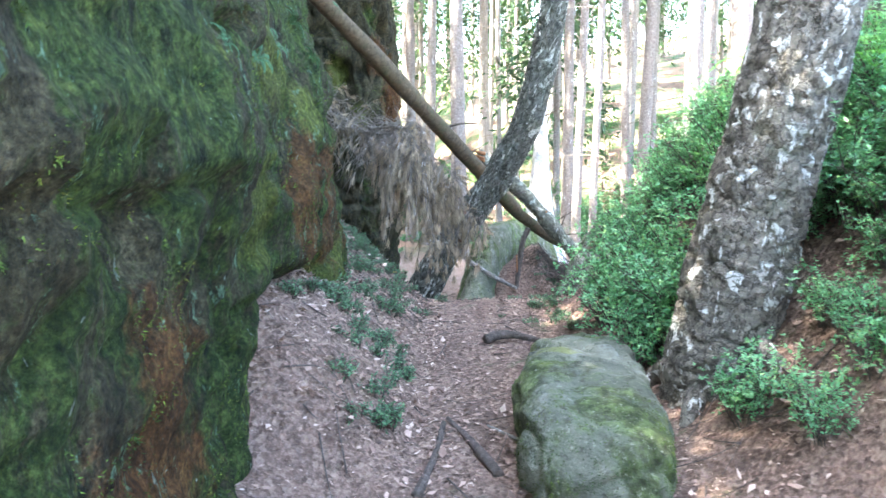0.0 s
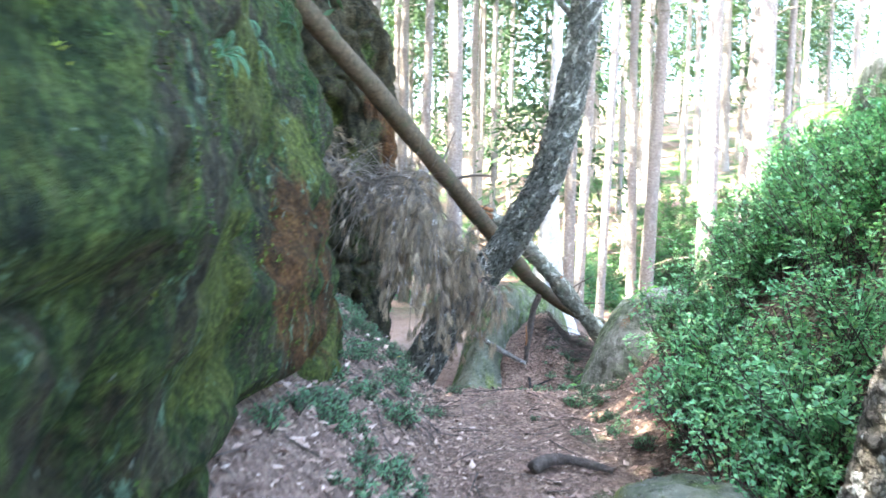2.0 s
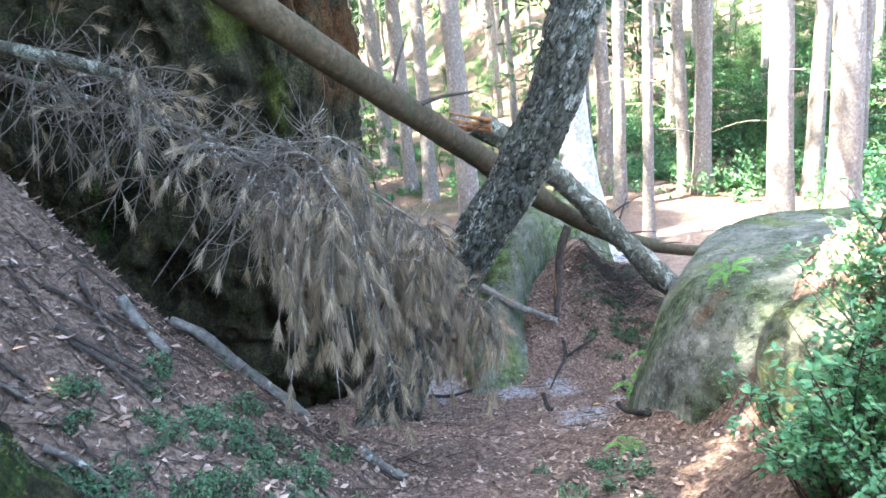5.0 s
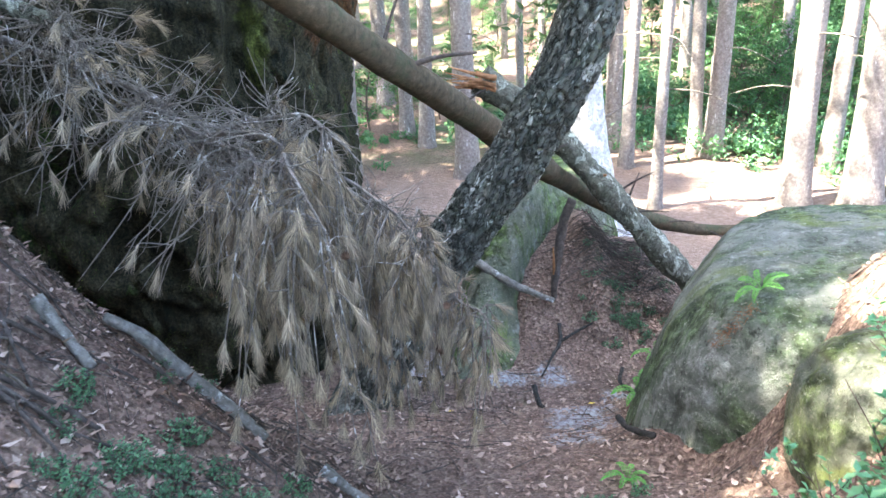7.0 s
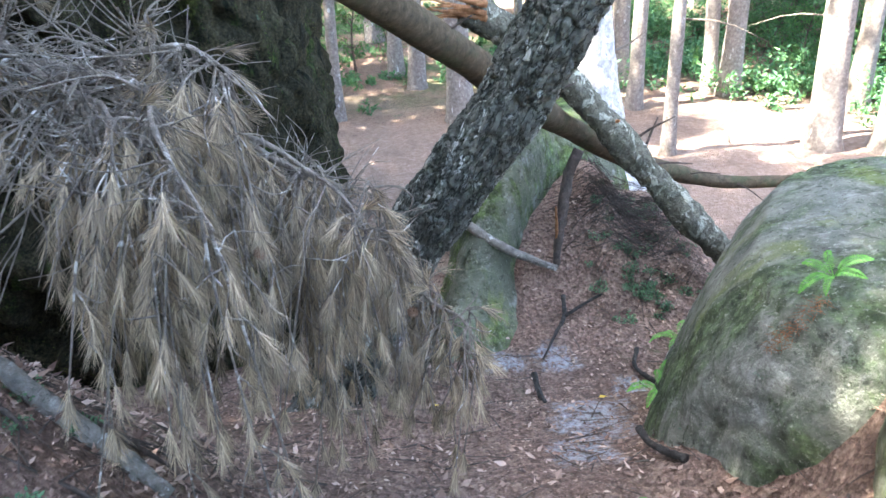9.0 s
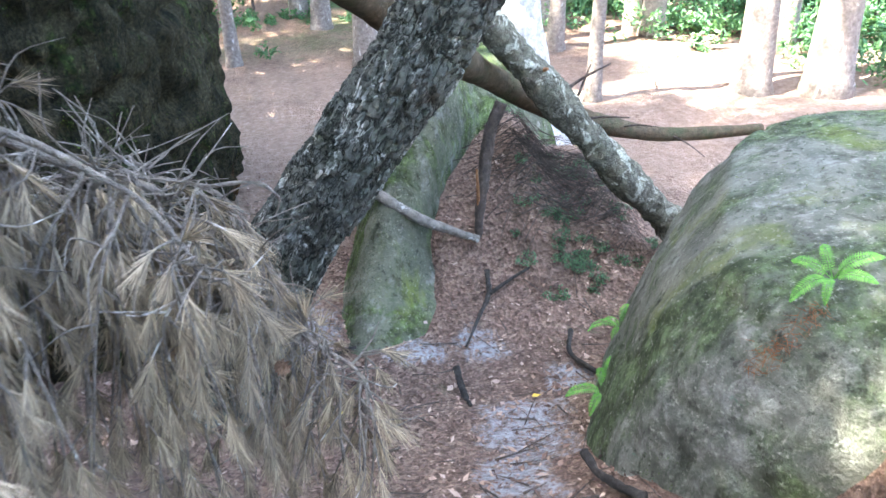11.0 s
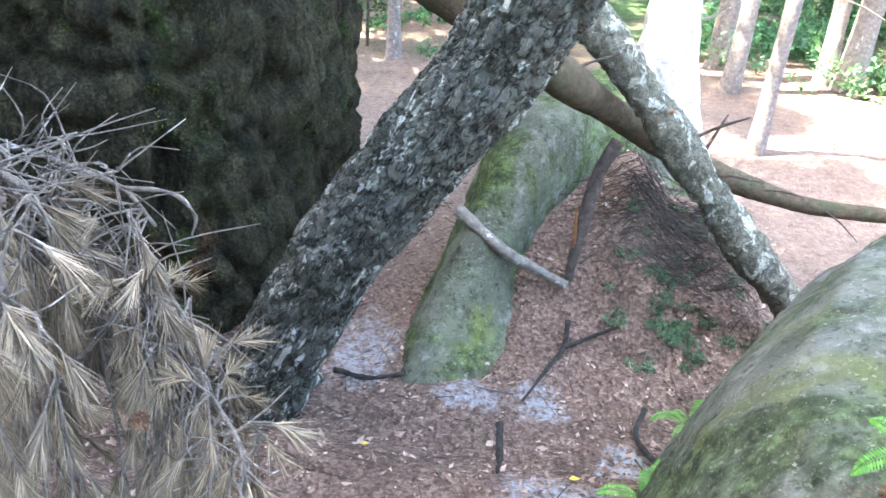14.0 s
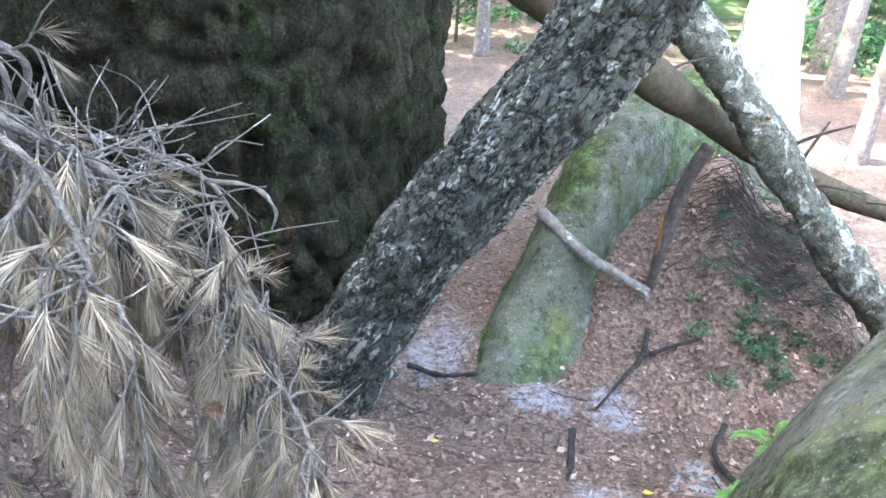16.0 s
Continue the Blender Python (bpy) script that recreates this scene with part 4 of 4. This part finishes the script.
        n = tall * rg.uniform(0.6, 1.1)
        b0 = Vector((math.cos(a) * 0.06 * rg.random(), math.sin(a) * 0.06 * rg.random(), -0.03))
        e = b0 + Vector((math.cos(a) * lean, math.sin(a) * lean, 1 - 0.35 * lean)) * n
        line = spline([b0, b0.lerp(e, 0.5) + rand_dir(rg) * 0.04 * n + Vector((0, 0, 0.08 * n)), e], 10)
        tube_mesh(line, taper(10, 0.0035, 0.001), 4, None, sv, sf)
        for t in range(5):
            i = rg.randint(3, 8)
            w = (rand_dir(rg) + Vector((0, 0, 0.45))).normalized()
            m = n * rg.uniform(0.18, 0.36)
            tw = spline([line[i], line[i] + w * m * 0.5 + rand_dir(rg) * 0.02, line[i] + w * m], 6)
            tube_mesh(tw, taper(6, 0.0018, 0.0007), 3, None, sv, sf)
            for q in range(per_stem):
                p = tw[rg.randint(1, 5)]
                d = (rand_dir(rg) + w * 0.7 + Vector((0, 0, 0.1))).normalized()
                d.z *= 0.55
                leaf(lv, lf, p, d, Vector((rg.uniform(-0.35, 0.35), rg.uniform(-0.35, 0.35), 1)), leaf_size * rg.uniform(0.6, 1.2), leaf_size * 0.55, 0.12)
    linked("woody_stem", sv, sf, M_STICK, root)["kind"] = "stuff"
    linked("leaves", lv, lf, material, root, smooth=False)["kind"] = "stuff"
    return root


def scatter(makers, spots, label, category, group, rng, low=0.8, high=1.2, sink=0.0):
    used = {}
    for x, y in spots:
        k = rng.randrange(len(makers))
        m = pose(x, y, height(x, y) - sink, rng.uniform(-6, 6), rng.uniform(-6, 6), rng.uniform(0, 360)) @ Matrix.Scale(rng.uniform(low, high), 4)
        if k in used:
            ob = copy_thing(makers[k], Matrix.Identity(4))
        else:
            ob = used[k] = makers[k]
            tagged(ob, label, category, group)
        ob.matrix_basis = m


rng = random.Random(21)
bushes = [bilberry(s, 0.46, 15, 14, 0.029) for s in (1, 2, 3, 4, 5)]
spots = []
while len(spots) < 290:
    x, y = rng.uniform(0.85, 3.5), rng.uniform(1.4, 6.9)
    edge = 0.98 + 0.08 * math.sin(y * 2.1) + 0.42 * smoothstep(4.0, 5.2, y) + (0.35 if y > 5.6 else 0)
    if x < edge or (y < 3.0 and x < 1.72) or math.hypot(x - 1.32, y - 2.8) < 0.42 or (1.3 < x < 2.35 and 5.9 < y < 6.75) or (y > 6.6 and x < 3.0):
        continue
    spots.append((x, y))
scatter(bushes, spots, "fresh green bilberry bush on the slope", "bush", "bilberry bushes on the slope", rng, 0.75, 1.25)
sprigs = [bilberry(s, 0.09, 12, 7, 0.016, M_SPRIG, "low_sprig") for s in (31, 32, 33)]
spots = []
for k in range(200):
    c = rng.random()
    if c < 0.62:
        spots.append((rng.gauss(-0.5, 0.24), rng.gauss(5.35, 0.42)))
    elif c < 0.72:
        spots.append((rng.gauss(-0.35, 0.12), rng.uniform(2.6, 4.6)))
    elif c < 0.85:
        spots.append((rng.gauss(1.75, 0.25), rng.gauss(9.55, 0.3)))
    else:
        spots.append((rng.gauss(0.95, 0.15), rng.uniform(3.6, 6.6)))
scatter(sprigs, spots, "low green sprig growing through the litter", "plant", "sprigs on the forest floor", rng, 0.4, 1.0)


def fern(seed, fronds, long, material=M_FERN):
    rg = random.Random(seed)
    root = new("fern")
    for k in range(fronds):
        a = 6.283 * k / fronds + rg.uniform(-0.3, 0.3)
        n = long * rg.uniform(0.7, 1.1)
        out = Vector((math.cos(a), math.sin(a), 0))
        line = spline([(0, 0, 0), out * n * 0.35 + Vector((0, 0, n * 0.42)), out * n * 0.75 + Vector((0, 0, n * 0.42)), out * n + Vector((0, 0, n * 0.22))], 26)
        v, f = tube_mesh(line, taper(26, 0.0018, 0.0005), 4)
        side = out.cross(Vector((0, 0, 1)))
        for i in range(4, 26):
            w = n * 0.2 * math.sin(math.pi * (i / 27) ** 0.75)
            ahead = (line[min(25, i + 1)] - line[i - 1]).normalized()
            for sgn in (-1, 1):
                leaf(v, f, line[i], side * sgn + ahead * 0.35, Vector((0, 0, 1)), w, n * 0.045, 0.1)
        linked("frond", v, f, material, root, smooth=False)
    return root


def place_fern(ob, place, turn, label):
    ob.matrix_basis = pose(*place, *turn)
    tagged(ob, label, "fern", "ferns")


place_fern(fern(1, 6, 0.125), (1.735, 6.98, 0.965), (18, -30, 0), "small bright green fern growing on the boulder")
place_fern(fern(2, 6, 0.16), (1.42, 7.75, -0.02), (0, -20, 40), "small bright green fern at the foot of the boulder")
place_fern(fern(3, 6, 0.15), (1.62, 8.15, 0.0), (0, -20, 0), "small bright green fern at the foot of the boulder")
place_fern(fern(4, 7, 0.13), (1.12, 6.72, height(1.12, 6.72)), (0, 0, 20), "low fern tuft beside the path")
for k, p in enumerate(((2.4, 3.9, 0), (2.9, 4.6, 0), (2.2, 3.2, 0), (2.7, 5.6, 0))):
    place_fern(fern(10 + k, 8, 0.5), (p[0], p[1], height(p[0], p[1]) + 0.2), (0, 0, 40 * k), "light green fern among the bilberry bushes")

for k, (x, y, z, s) in enumerate(((-0.66, 2.5, 2.05, 0.13), (-0.69, 2.94, 2.15, 0.15), (-0.6, 1.76, 2.02, 0.11), (-0.66, 3.3, 2.3, 0.14), (-0.66, 3.9, 2.2, 0.12))):
    place_fern(fern(30 + k, 7, 0.65 * s, M_CRAGFERN), (x, y, z), (0, 62, 15 * k - 30), "bluish green fern hanging from the mossy crag")
rv, rf = [], []
rg = random.Random(44)
for k in range(160):
    u = rg.random()
    p = Vector((1.70 - 0.16 * u + rg.gauss(0, 0.015), 6.95 + rg.gauss(0, 0.02), 0.905 - 0.2 * u + rg.gauss(0, 0.006)))
    needle(rv, rf, p, rand_dir(rg) + Vector((-0.5, -0.5, -0.3)), 0.045, 0.0012)
tagged(linked("needle_patch", rv, rf, M_RUSTNEEDLES, smooth=False), "patch of rusty fallen needles on the boulder", "needles", kind="stuff")

# ---- litter ----
rng = random.Random(8)
lv, lf = [], []
for k in range(54000):
    x, y = (rng.uniform(-1.3, 2.6), rng.uniform(0.3, 11.5)) if k < 38000 else (rng.uniform(-1.9, 0.1), rng.uniform(2.3, 7.0))
    p = Vector((x, y, height(x, y) + rng.uniform(0.001, 0.012)))
    n = rng.choice((0.01, 0.014, 0.018, 0.024, 0.03, 0.045)) * rng.uniform(0.7, 1.3)
    d = Vector((rng.uniform(-1, 1), rng.uniform(-1, 1), rng.uniform(-0.25, 0.25)))
    leaf(lv, lf, p, d, Vector((rng.uniform(-0.5, 0.5), rng.uniform(-0.5, 0.5), 1)), n, n * rng.uniform(0.25, 0.7), rng.uniform(-0.3, 0.3), rng.uniform(-0.3, 0.3))
tagged(linked("leaf_litter", lv, lf, M_LITTER, smooth=False), "scattered brown and tan fallen leaves on the path", "leaf litter", kind="stuff")
lv, lf = [], []
for k in range(1500):
    x, y = (rng.uniform(-1.3, 2.4), rng.uniform(0.5, 11.0)) if k < 900 else (rng.uniform(-1.9, 0.0), rng.uniform(4.2, 7.0))
    n = rng.uniform(0.05, 0.3)
    a = rng.uniform(0, 6.283)
    q = [(x + math.cos(a) * n * s, y + math.sin(a) * n * s) for s in (-0.5, 0.1, 0.5)]
    line = spline([(u, w, height(u, w) + 0.006 + rng.uniform(0, 0.015)) for u, w in q], 5)
    tube_mesh(line, taper(5, rng.uniform(0.0015, 0.005), 0.001), 4, None, lv, lf)
tagged(linked("twig_litter", lv, lf, M_STICK), "thin broken twigs strewn on the forest floor", "twigs", kind="stuff")
lv, lf = [], []
for k in range(420):
    x, y = rng.gauss(1.75, 0.24), rng.gauss(9.75, 0.2)
    n = rng.uniform(0.1, 0.35)
    a = rng.uniform(-0.6, 0.9)
    q = [(x + math.cos(a) * n * s, y + math.sin(a) * n * s) for s in (-0.5, 0.1, 0.5)]
    line = spline([(u, w, height(u, w) + 0.01 + rng.uniform(0, 0.09)) for u, w in q], 5)
    tube_mesh(line, taper(5, rng.uniform(0.002, 0.004), 0.001), 4, None, lv, lf)
tagged(linked("brushwood", lv, lf, M_STICK), "heap of thin dark brushwood under the crossed logs", "twigs", kind="stuff")
for x, y in ((0.284, 8.224), (1.187, 8.08), (-0.3, 5.55)):
    lv, lf = [], []
    leaf(lv, lf, Vector((x, y, height(x, y) + 0.014)), Vector((1, 0.3, 0.1)), Vector((0, 0.2, 1)), 0.05, 0.035)
    tagged(linked("yellow_leaf", lv, lf, M_YELLOW), "fallen yellow leaf on the brown litter", "leaf", "yellow leaves")


for k in range(16):
    x, y = rng.uniform(-1.5, -0.35), rng.uniform(5.0, 6.6)
    a, n = rng.uniform(-0.9, 0.9), rng.uniform(0.15, 0.4)
    q = [(x + math.cos(a) * n * s, y + math.sin(a) * n * s, dz) for s, dz in ((-0.5, 0.01), (-0.1, 0.03), (0.2, 0.02), (0.5, 0.0))]
    log("bank_stick", on_ground(q, 0.01), rng.uniform(0.007, 0.014), 0.005, 8, 24, rng.choice((M_STICK, M_TWIG, M_STICK)), "dry grey stick lying on the littered bank", "stick", 0.003, [(0.5, (rng.uniform(-1, 1), rng.uniform(-1, 0), 0.5), n * 0.3, 0.005, M_TWIG)])["group"] = "sticks on the bank"

# ---- forest ----
def conifer(seed, tall, r, crown_from, boughs, spruce, stub_count=10):
    rg = random.Random(seed)
    root = new("conifer_tree")
    line = spline([(0, 0, -0.3), (rg.uniform(-0.1, 0.1), rg.uniform(-0.1, 0.1), tall * 0.5), (rg.uniform(-0.2, 0.2), rg.uniform(-0.2, 0.2), tall)], 40)
    rad = [r * (1 - 0.8 * (i / 39)) * (1 + 0.9 * math.exp(-max(0.0, (p.z + 0.3)) / 0.28)) for i, p in enumerate(line)]
    v, f = tube_mesh(line, rad, 14, lambda p, out, i, a: 0.018 * noise.noise(Vector((p.x * 12, p.y * 12, p.z * 2))))
    linked("trunk", v, f, M_FARBARK, root)
    for k in range(stub_count):
        z = rg.uniform(1.2, crown_from + 1.5)
        a = rg.uniform(0, 6.283)
        n = rg.uniform(0.3, 1.3)
        b0 = Vector((0, 0, z))
        e = b0 + Vector((math.cos(a), math.sin(a), rg.uniform(-0.35, 0.1))) * n
        v, f = tube_mesh(spline([b0, b0.lerp(e, 0.5) + Vector((0, 0, 0.08)), e], 6), taper(6, 0.014, 0.003), 4)
        linked("dead_branch", v, f, M_TWIG, root)
    v, f = [], []
    for k in range(boughs):
        u = (k + rg.random()) / boughs
        z = crown_from + (tall - crown_from) * u
        a = rg.uniform(0, 6.283)
        n = (1 - u) * (2.1 if spruce else 2.6) * rg.uniform(0.6, 1.0) + 0.4
        out = Vector((math.cos(a), math.sin(a), 0))
        for q in range(46 if spruce else 60):
            s = rg.uniform(0.15, 1.0)
            p = Vector((0, 0, z)) + out * n * s + Vector((0, 0, -0.35 * n * s * s)) + rand_dir(rg) * (0.12 + 0.2 * s)
            d = out * 0.6 + rand_dir(rg) * 0.8 + Vector((0, 0, -0.45 if spruce else 0.1))
            leaf(v, f, p, d, rand_dir(rg), rg.uniform(0.14, 0.34), rg.uniform(0.05, 0.1), 0.1, 0.2)
    linked("crown", v, f, M_CROWN, root, smooth=False)["kind"] = "stuff"
    return root


def broadleaf(seed, tall, spread, leaves, size, material=M_BROAD):
    rg = random.Random(seed)
    root = new("young_tree")
    v, f = [], []
    line = spline([(0, 0, -0.1), (rg.uniform(-0.1, 0.1), 0, tall * 0.5), (rg.uniform(-0.2, 0.2), 0.1, tall)], 12)
    tube_mesh(line, taper(12, 0.03, 0.006), 6, None, v, f)
    lv, lf = [], []
    for k in range(26):
        i = rg.randint(3, 11)
        e = line[i] + Vector((rg.uniform(-1, 1), rg.uniform(-1, 1), rg.uniform(-0.1, 0.5))) * spread
        tube_mesh(spline([line[i], line[i].lerp(e, 0.5) + Vector((0, 0, 0.05)), e], 5), taper(5, 0.008, 0.002), 3, None, v, f)
        for q in range(leaves // 26):
            p = line[i].lerp(e, rg.uniform(0.3, 1.05)) + rand_dir(rg) * 0.14 * spread
            leaf(lv, lf, p, rand_dir(rg), Vector((rg.uniform(-0.5, 0.5), rg.uniform(-0.5, 0.5), 1)), size * rg.uniform(0.6, 1.2), size * 0.6)
    linked("woody_stem", v, f, M_STICK, root)["kind"] = "stuff"
    linked("leaves", lv, lf, material, root, smooth=False)["kind"] = "stuff"
    return root


rng = random.Random(77)
pines = [conifer(1, 17, 0.17, 9.0, 60, False, 12), conifer(2, 15, 0.13, 8.0, 55, False, 16), conifer(3, 18, 0.20, 9.5, 60, False, 10), conifer(6, 15, 0.075, 9.0, 40, False, 14), conifer(7, 16, 0.10, 9.5, 46, False, 16)]
spruces = [conifer(4, 14, 0.14, 3.4, 90, True, 8), conifer(5, 11, 0.11, 2.4, 80, True, 4)]
fixed = [(-1.0, 14.76, 3), (-0.37, 17.59, 1), (0.0, 16.49, 1), (0.62, 14.55, 0), (2.92, 15.78, 1), (2.9, 14.74, 4), (2.79, 12.7, 3), (4.06, 15.32, 4), (4.24, 15.1, 1), (4.44, 12.69, 0), (5.6, 14.34, 1), (5.16, 12.54, 2)]
taken = []
used = {}


def plant(ob, key, x, y, label, category, group, s):
    m = pose(x, y, height(x, y), rng.uniform(-1.2, 1.2), rng.uniform(-1.2, 1.2), rng.uniform(0, 360)) @ Matrix.Scale(s, 4)
    if key in used:
        ob = copy_thing(ob, Matrix.Identity(4))
    else:
        used[key] = ob
        tagged(ob, label, category, group)
    ob.matrix_basis = m


for x, y, k in fixed:
    plant(pines[k], ("p", k), x, y, "tall straight pine trunk in the sunlit forest", "tree", "forest trees", rng.uniform(0.95, 1.05))
    taken.append((x, y))
while len(taken) < 150:
    y = rng.uniform(15, 52)
    x = rng.uniform(-0.42 * y - 2, 0.55 * y + 2)
    if any(math.hypot(x - a, y - b) < 1.5 for a, b in taken) or (y < 18 and -2 < x < 6.5):
        continue
    taken.append((x, y))
    if rng.random() < (0.2 if y < 26 else 0.5):
        k = rng.randrange(2)
        plant(spruces[k], ("s", k), x, y, "dense green spruce among the pines, also added unseen for shade", "tree", "forest trees", rng.uniform(0.85, 1.2))
    else:
        k = rng.choice((0, 1, 1, 3, 4, 4))
        plant(pines[k], ("p", k), x, y, "tall straight pine trunk in the sunlit forest", "tree", "forest trees", rng.uniform(0.85, 1.2))
# unseen shade spruces added on crags and slope, beside and behind the path
for x, y, k in ((-5.3, 7.8, 1), (-5.4, 7.4, 0), (-4.4, 6.8, 0), (-5.2, 3.0, 1), (-4.6, 9.0, 0), (-7.5, 6.0, 1), (-7.0, 11.5, 0), (-4.0, 13.2, 1), (8.5, 5.5, 1), (-1.5, -6.0, 0), (-9.0, 0.5, 0), (-8.0, 16.0, 1), (-10.5, 9.0, 0), (-5.0, 12.2, 0), (-4.2, 14.8, 0), (-6.5, 10.4, 0), (-3.6, 16.8, 0), (-7.2, 13.6, 0), (-5.2, 8.2, 0), (-5.6, 6.4, 0), (-6.4, 8.6, 1)):
    plant(spruces[k], ("s", k), x, y, "dense green spruce among the pines, also added unseen for shade", "tree", "forest trees", rng.uniform(0.95, 1.2))
# flared trunk behind the mound; its sunlit white is painted into the bark
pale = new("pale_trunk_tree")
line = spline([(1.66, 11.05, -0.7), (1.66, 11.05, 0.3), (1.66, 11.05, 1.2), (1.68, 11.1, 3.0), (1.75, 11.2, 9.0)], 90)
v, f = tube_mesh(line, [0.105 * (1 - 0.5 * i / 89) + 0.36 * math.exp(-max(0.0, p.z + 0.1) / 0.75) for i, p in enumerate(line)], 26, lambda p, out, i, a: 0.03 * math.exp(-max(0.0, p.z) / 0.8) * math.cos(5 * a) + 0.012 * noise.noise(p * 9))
linked("trunk", v, f, M_SUNWHITE_BARK, pale)
for z, a in ((0.9, 0.4), (1.5, 2.4), (2.1, 5.2), (2.6, 3.9)):
    w = Vector((math.cos(a), math.sin(a), 0.25))
    v, f = tube_mesh(spline([Vector((1.67, 11.06, z)) + w * 0.1, Vector((1.67, 11.06, z)) + w * 0.3, Vector((1.67, 11.06, z + 0.05)) + w * 0.5], 7), taper(7, 0.016, 0.004), 6)
    linked("branch_stub", v, f, M_TWIG, pale)
tagged(pale, "pale trunk with a flared foot, whitened as if in full sun", "tree")
# more unseen spruces on the crag tops, added to keep sun off the path
for x, y, z, k in ((-2.3, 1.8, 3.4, 1), (-2.1, -0.4, 3.4, 1), (-3.9, 2.9, 3.4, 0), (-1.9, 9.9, 3.9, 1), (-2.2, -2.6, 3.4, 1), (-4.2, 0.4, 3.4, 0)):
    ob = copy_thing(spruces[k], Matrix.Identity(4))
    ob.matrix_basis = pose(x, y, z, 0, 0, rng.uniform(0, 360))
# small out-of-view spruces, sized and placed to shade bank, path and boulder
for x, y, z, s in ((-2.7, 5.7, 1.2, 0.5), (-3.5, 5.35, 1.2, 0.65), (-3.3, 6.3, 2.2, 0.75), (-3.2, 6.95, 2.2, 0.75), (-1.9, 4.4, 3.6, 0.55), (-1.2, 4.75, 3.6, 0.4), (-2.6, 0.9, 3.4, 0.6), (-2.5, 2.7, 3.4, 0.4), (-2.0, 2.55, 3.4, 0.45), (-1.85, 5.55, 2.2, 0.45), (-1.75, 6.15, 2.1, 0.42), (-2.8, 4.6, 3.4, 0.4), (-2.7, 9.2, 3.9, 0.45), (-2.2, 8.9, 3.9, 0.4), (-3.2, 8.9, 3.9, 0.45)):
    ob = copy_thing(spruces[1], Matrix.Identity(4))
    ob.matrix_basis = pose(x, y, z, 0, 0, rng.uniform(0, 360)) @ Matrix.Scale(s, 4)
saplings = [broadleaf(s, 1.3, 0.55, 700, 0.07) for s in (51, 52, 53)]
n = 0
while n < 130:
    y = rng.uniform(13.5, 34)
    x = rng.uniform(-0.4 * y, 0.6 * y)
    if y < 17.5 and -1.4 < x < 4.5:
        continue
    k = rng.randrange(3)
    plant(saplings[k], ("b", k), x, y, "sunlit bright green young shrub in the forest", "shrub", "forest shrubs", rng.uniform(0.35, 1.0))
    n += 1

# undergrowth on the far hillside
n = 0
while n < 160:
    x, y = rng.uniform(5.6, 15), rng.uniform(15, 25)
    if any(math.hypot(x - a, y - b) < 0.4 for a, b in taken):
        continue
    k = rng.randrange(3)
    plant(saplings[k], ("b", k), x, y, "sunlit bright green young shrub in the forest", "shrub", "forest shrubs", rng.uniform(0.4, 0.9))
    n += 1

# green undergrowth where the trodden sand ends, too dense to count
rng = random.Random(93)
EDGE = [(2.4, 15.8), (3.3, 15.0), (4.4, 14.2), (5.1, 12.9), (7.0, 11.2)]
lv, lf = [], []


def low_green(x, y, tall, leaves, size):
    base = Vector((x, y, height(x, y)))
    ways = [(rand_dir(rng) + Vector((0, 0, 0.9))).normalized() for q in range(6)]
    for q in range(leaves):
        w = rng.choice(ways)
        p = base + w * tall * rng.uniform(0.3, 1.0) + rand_dir(rng) * 0.12 * tall
        leaf(lv, lf, p, w * 0.5 + rand_dir(rng), Vector((rng.uniform(-0.5, 0.5), rng.uniform(-0.5, 0.5), 1)), size * rng.uniform(0.6, 1.3), size * 0.5)


n = 0
while n < 520:
    y = rng.uniform(11.5, 23)
    x = rng.uniform(2.5, 0.55 * y + 2.5)
    if y < curve_at(EDGE, x) + rng.uniform(0, 0.7) or any(math.hypot(x - a, y - b) < 0.25 for a, b in taken):
        continue
    low_green(x, y, rng.uniform(0.25, 0.7), 130, 0.085)
    n += 1
n = 0
while n < 130:
    x, y = rng.uniform(-2.4, 1.8), rng.uniform(15.0, 24)
    if noise.noise(Vector((x * 0.6, y * 0.6, 3))) < 0.05:
        continue
    low_green(x, y, rng.uniform(0.1, 0.22), 90, 0.06)
    n += 1
tagged(linked("undergrowth", lv, lf, M_UNDER, smooth=False), "bright green bilberry and fern undergrowth in the sun", "undergrowth", kind="stuff")
# bilberry on the slope behind the birch
rng = random.Random(92)
for k in range(44):
    x, y = (rng.uniform(1.2, 2.1), rng.uniform(1.5, 2.55)) if k < 26 else (rng.uniform(1.75, 2.6), rng.uniform(2.3, 3.3))
    if math.hypot(x - 1.32, y - 2.85) < 0.42:
        continue
    ob = copy_thing(bushes[rng.randrange(5)], Matrix.Identity(4))
    ob.matrix_basis = pose(x, y, height(x, y), rng.uniform(-6, 6), rng.uniform(-6, 6), rng.uniform(0, 360)) @ Matrix.Scale(rng.uniform(0.35, 0.7), 4)

# low sprigs on the mound
rng = random.Random(91)
spots = [(1.72 + rng.gauss(0, 0.14), 9.34 + rng.gauss(0, 0.12)) for k in range(26)]
for x, y in spots:
    ob = copy_thing(sprigs[rng.randrange(3)], Matrix.Identity(4))
    ob.matrix_basis = pose(x, y, height(x, y), 0, 0, rng.uniform(0, 360)) @ Matrix.Scale(rng.uniform(0.45, 0.85), 4)
# taller sprigs along the foot of the crag
for k in range(34):
    x, y = rng.uniform(-0.62, -0.15), rng.uniform(2.4, 4.5)
    ob = copy_thing(sprigs[rng.randrange(3)], Matrix.Identity(4))
    ob.matrix_basis = pose(x, y, height(x, y), 0, 0, rng.uniform(0, 360)) @ Matrix.Scale(rng.uniform(0.7, 1.25), 4)
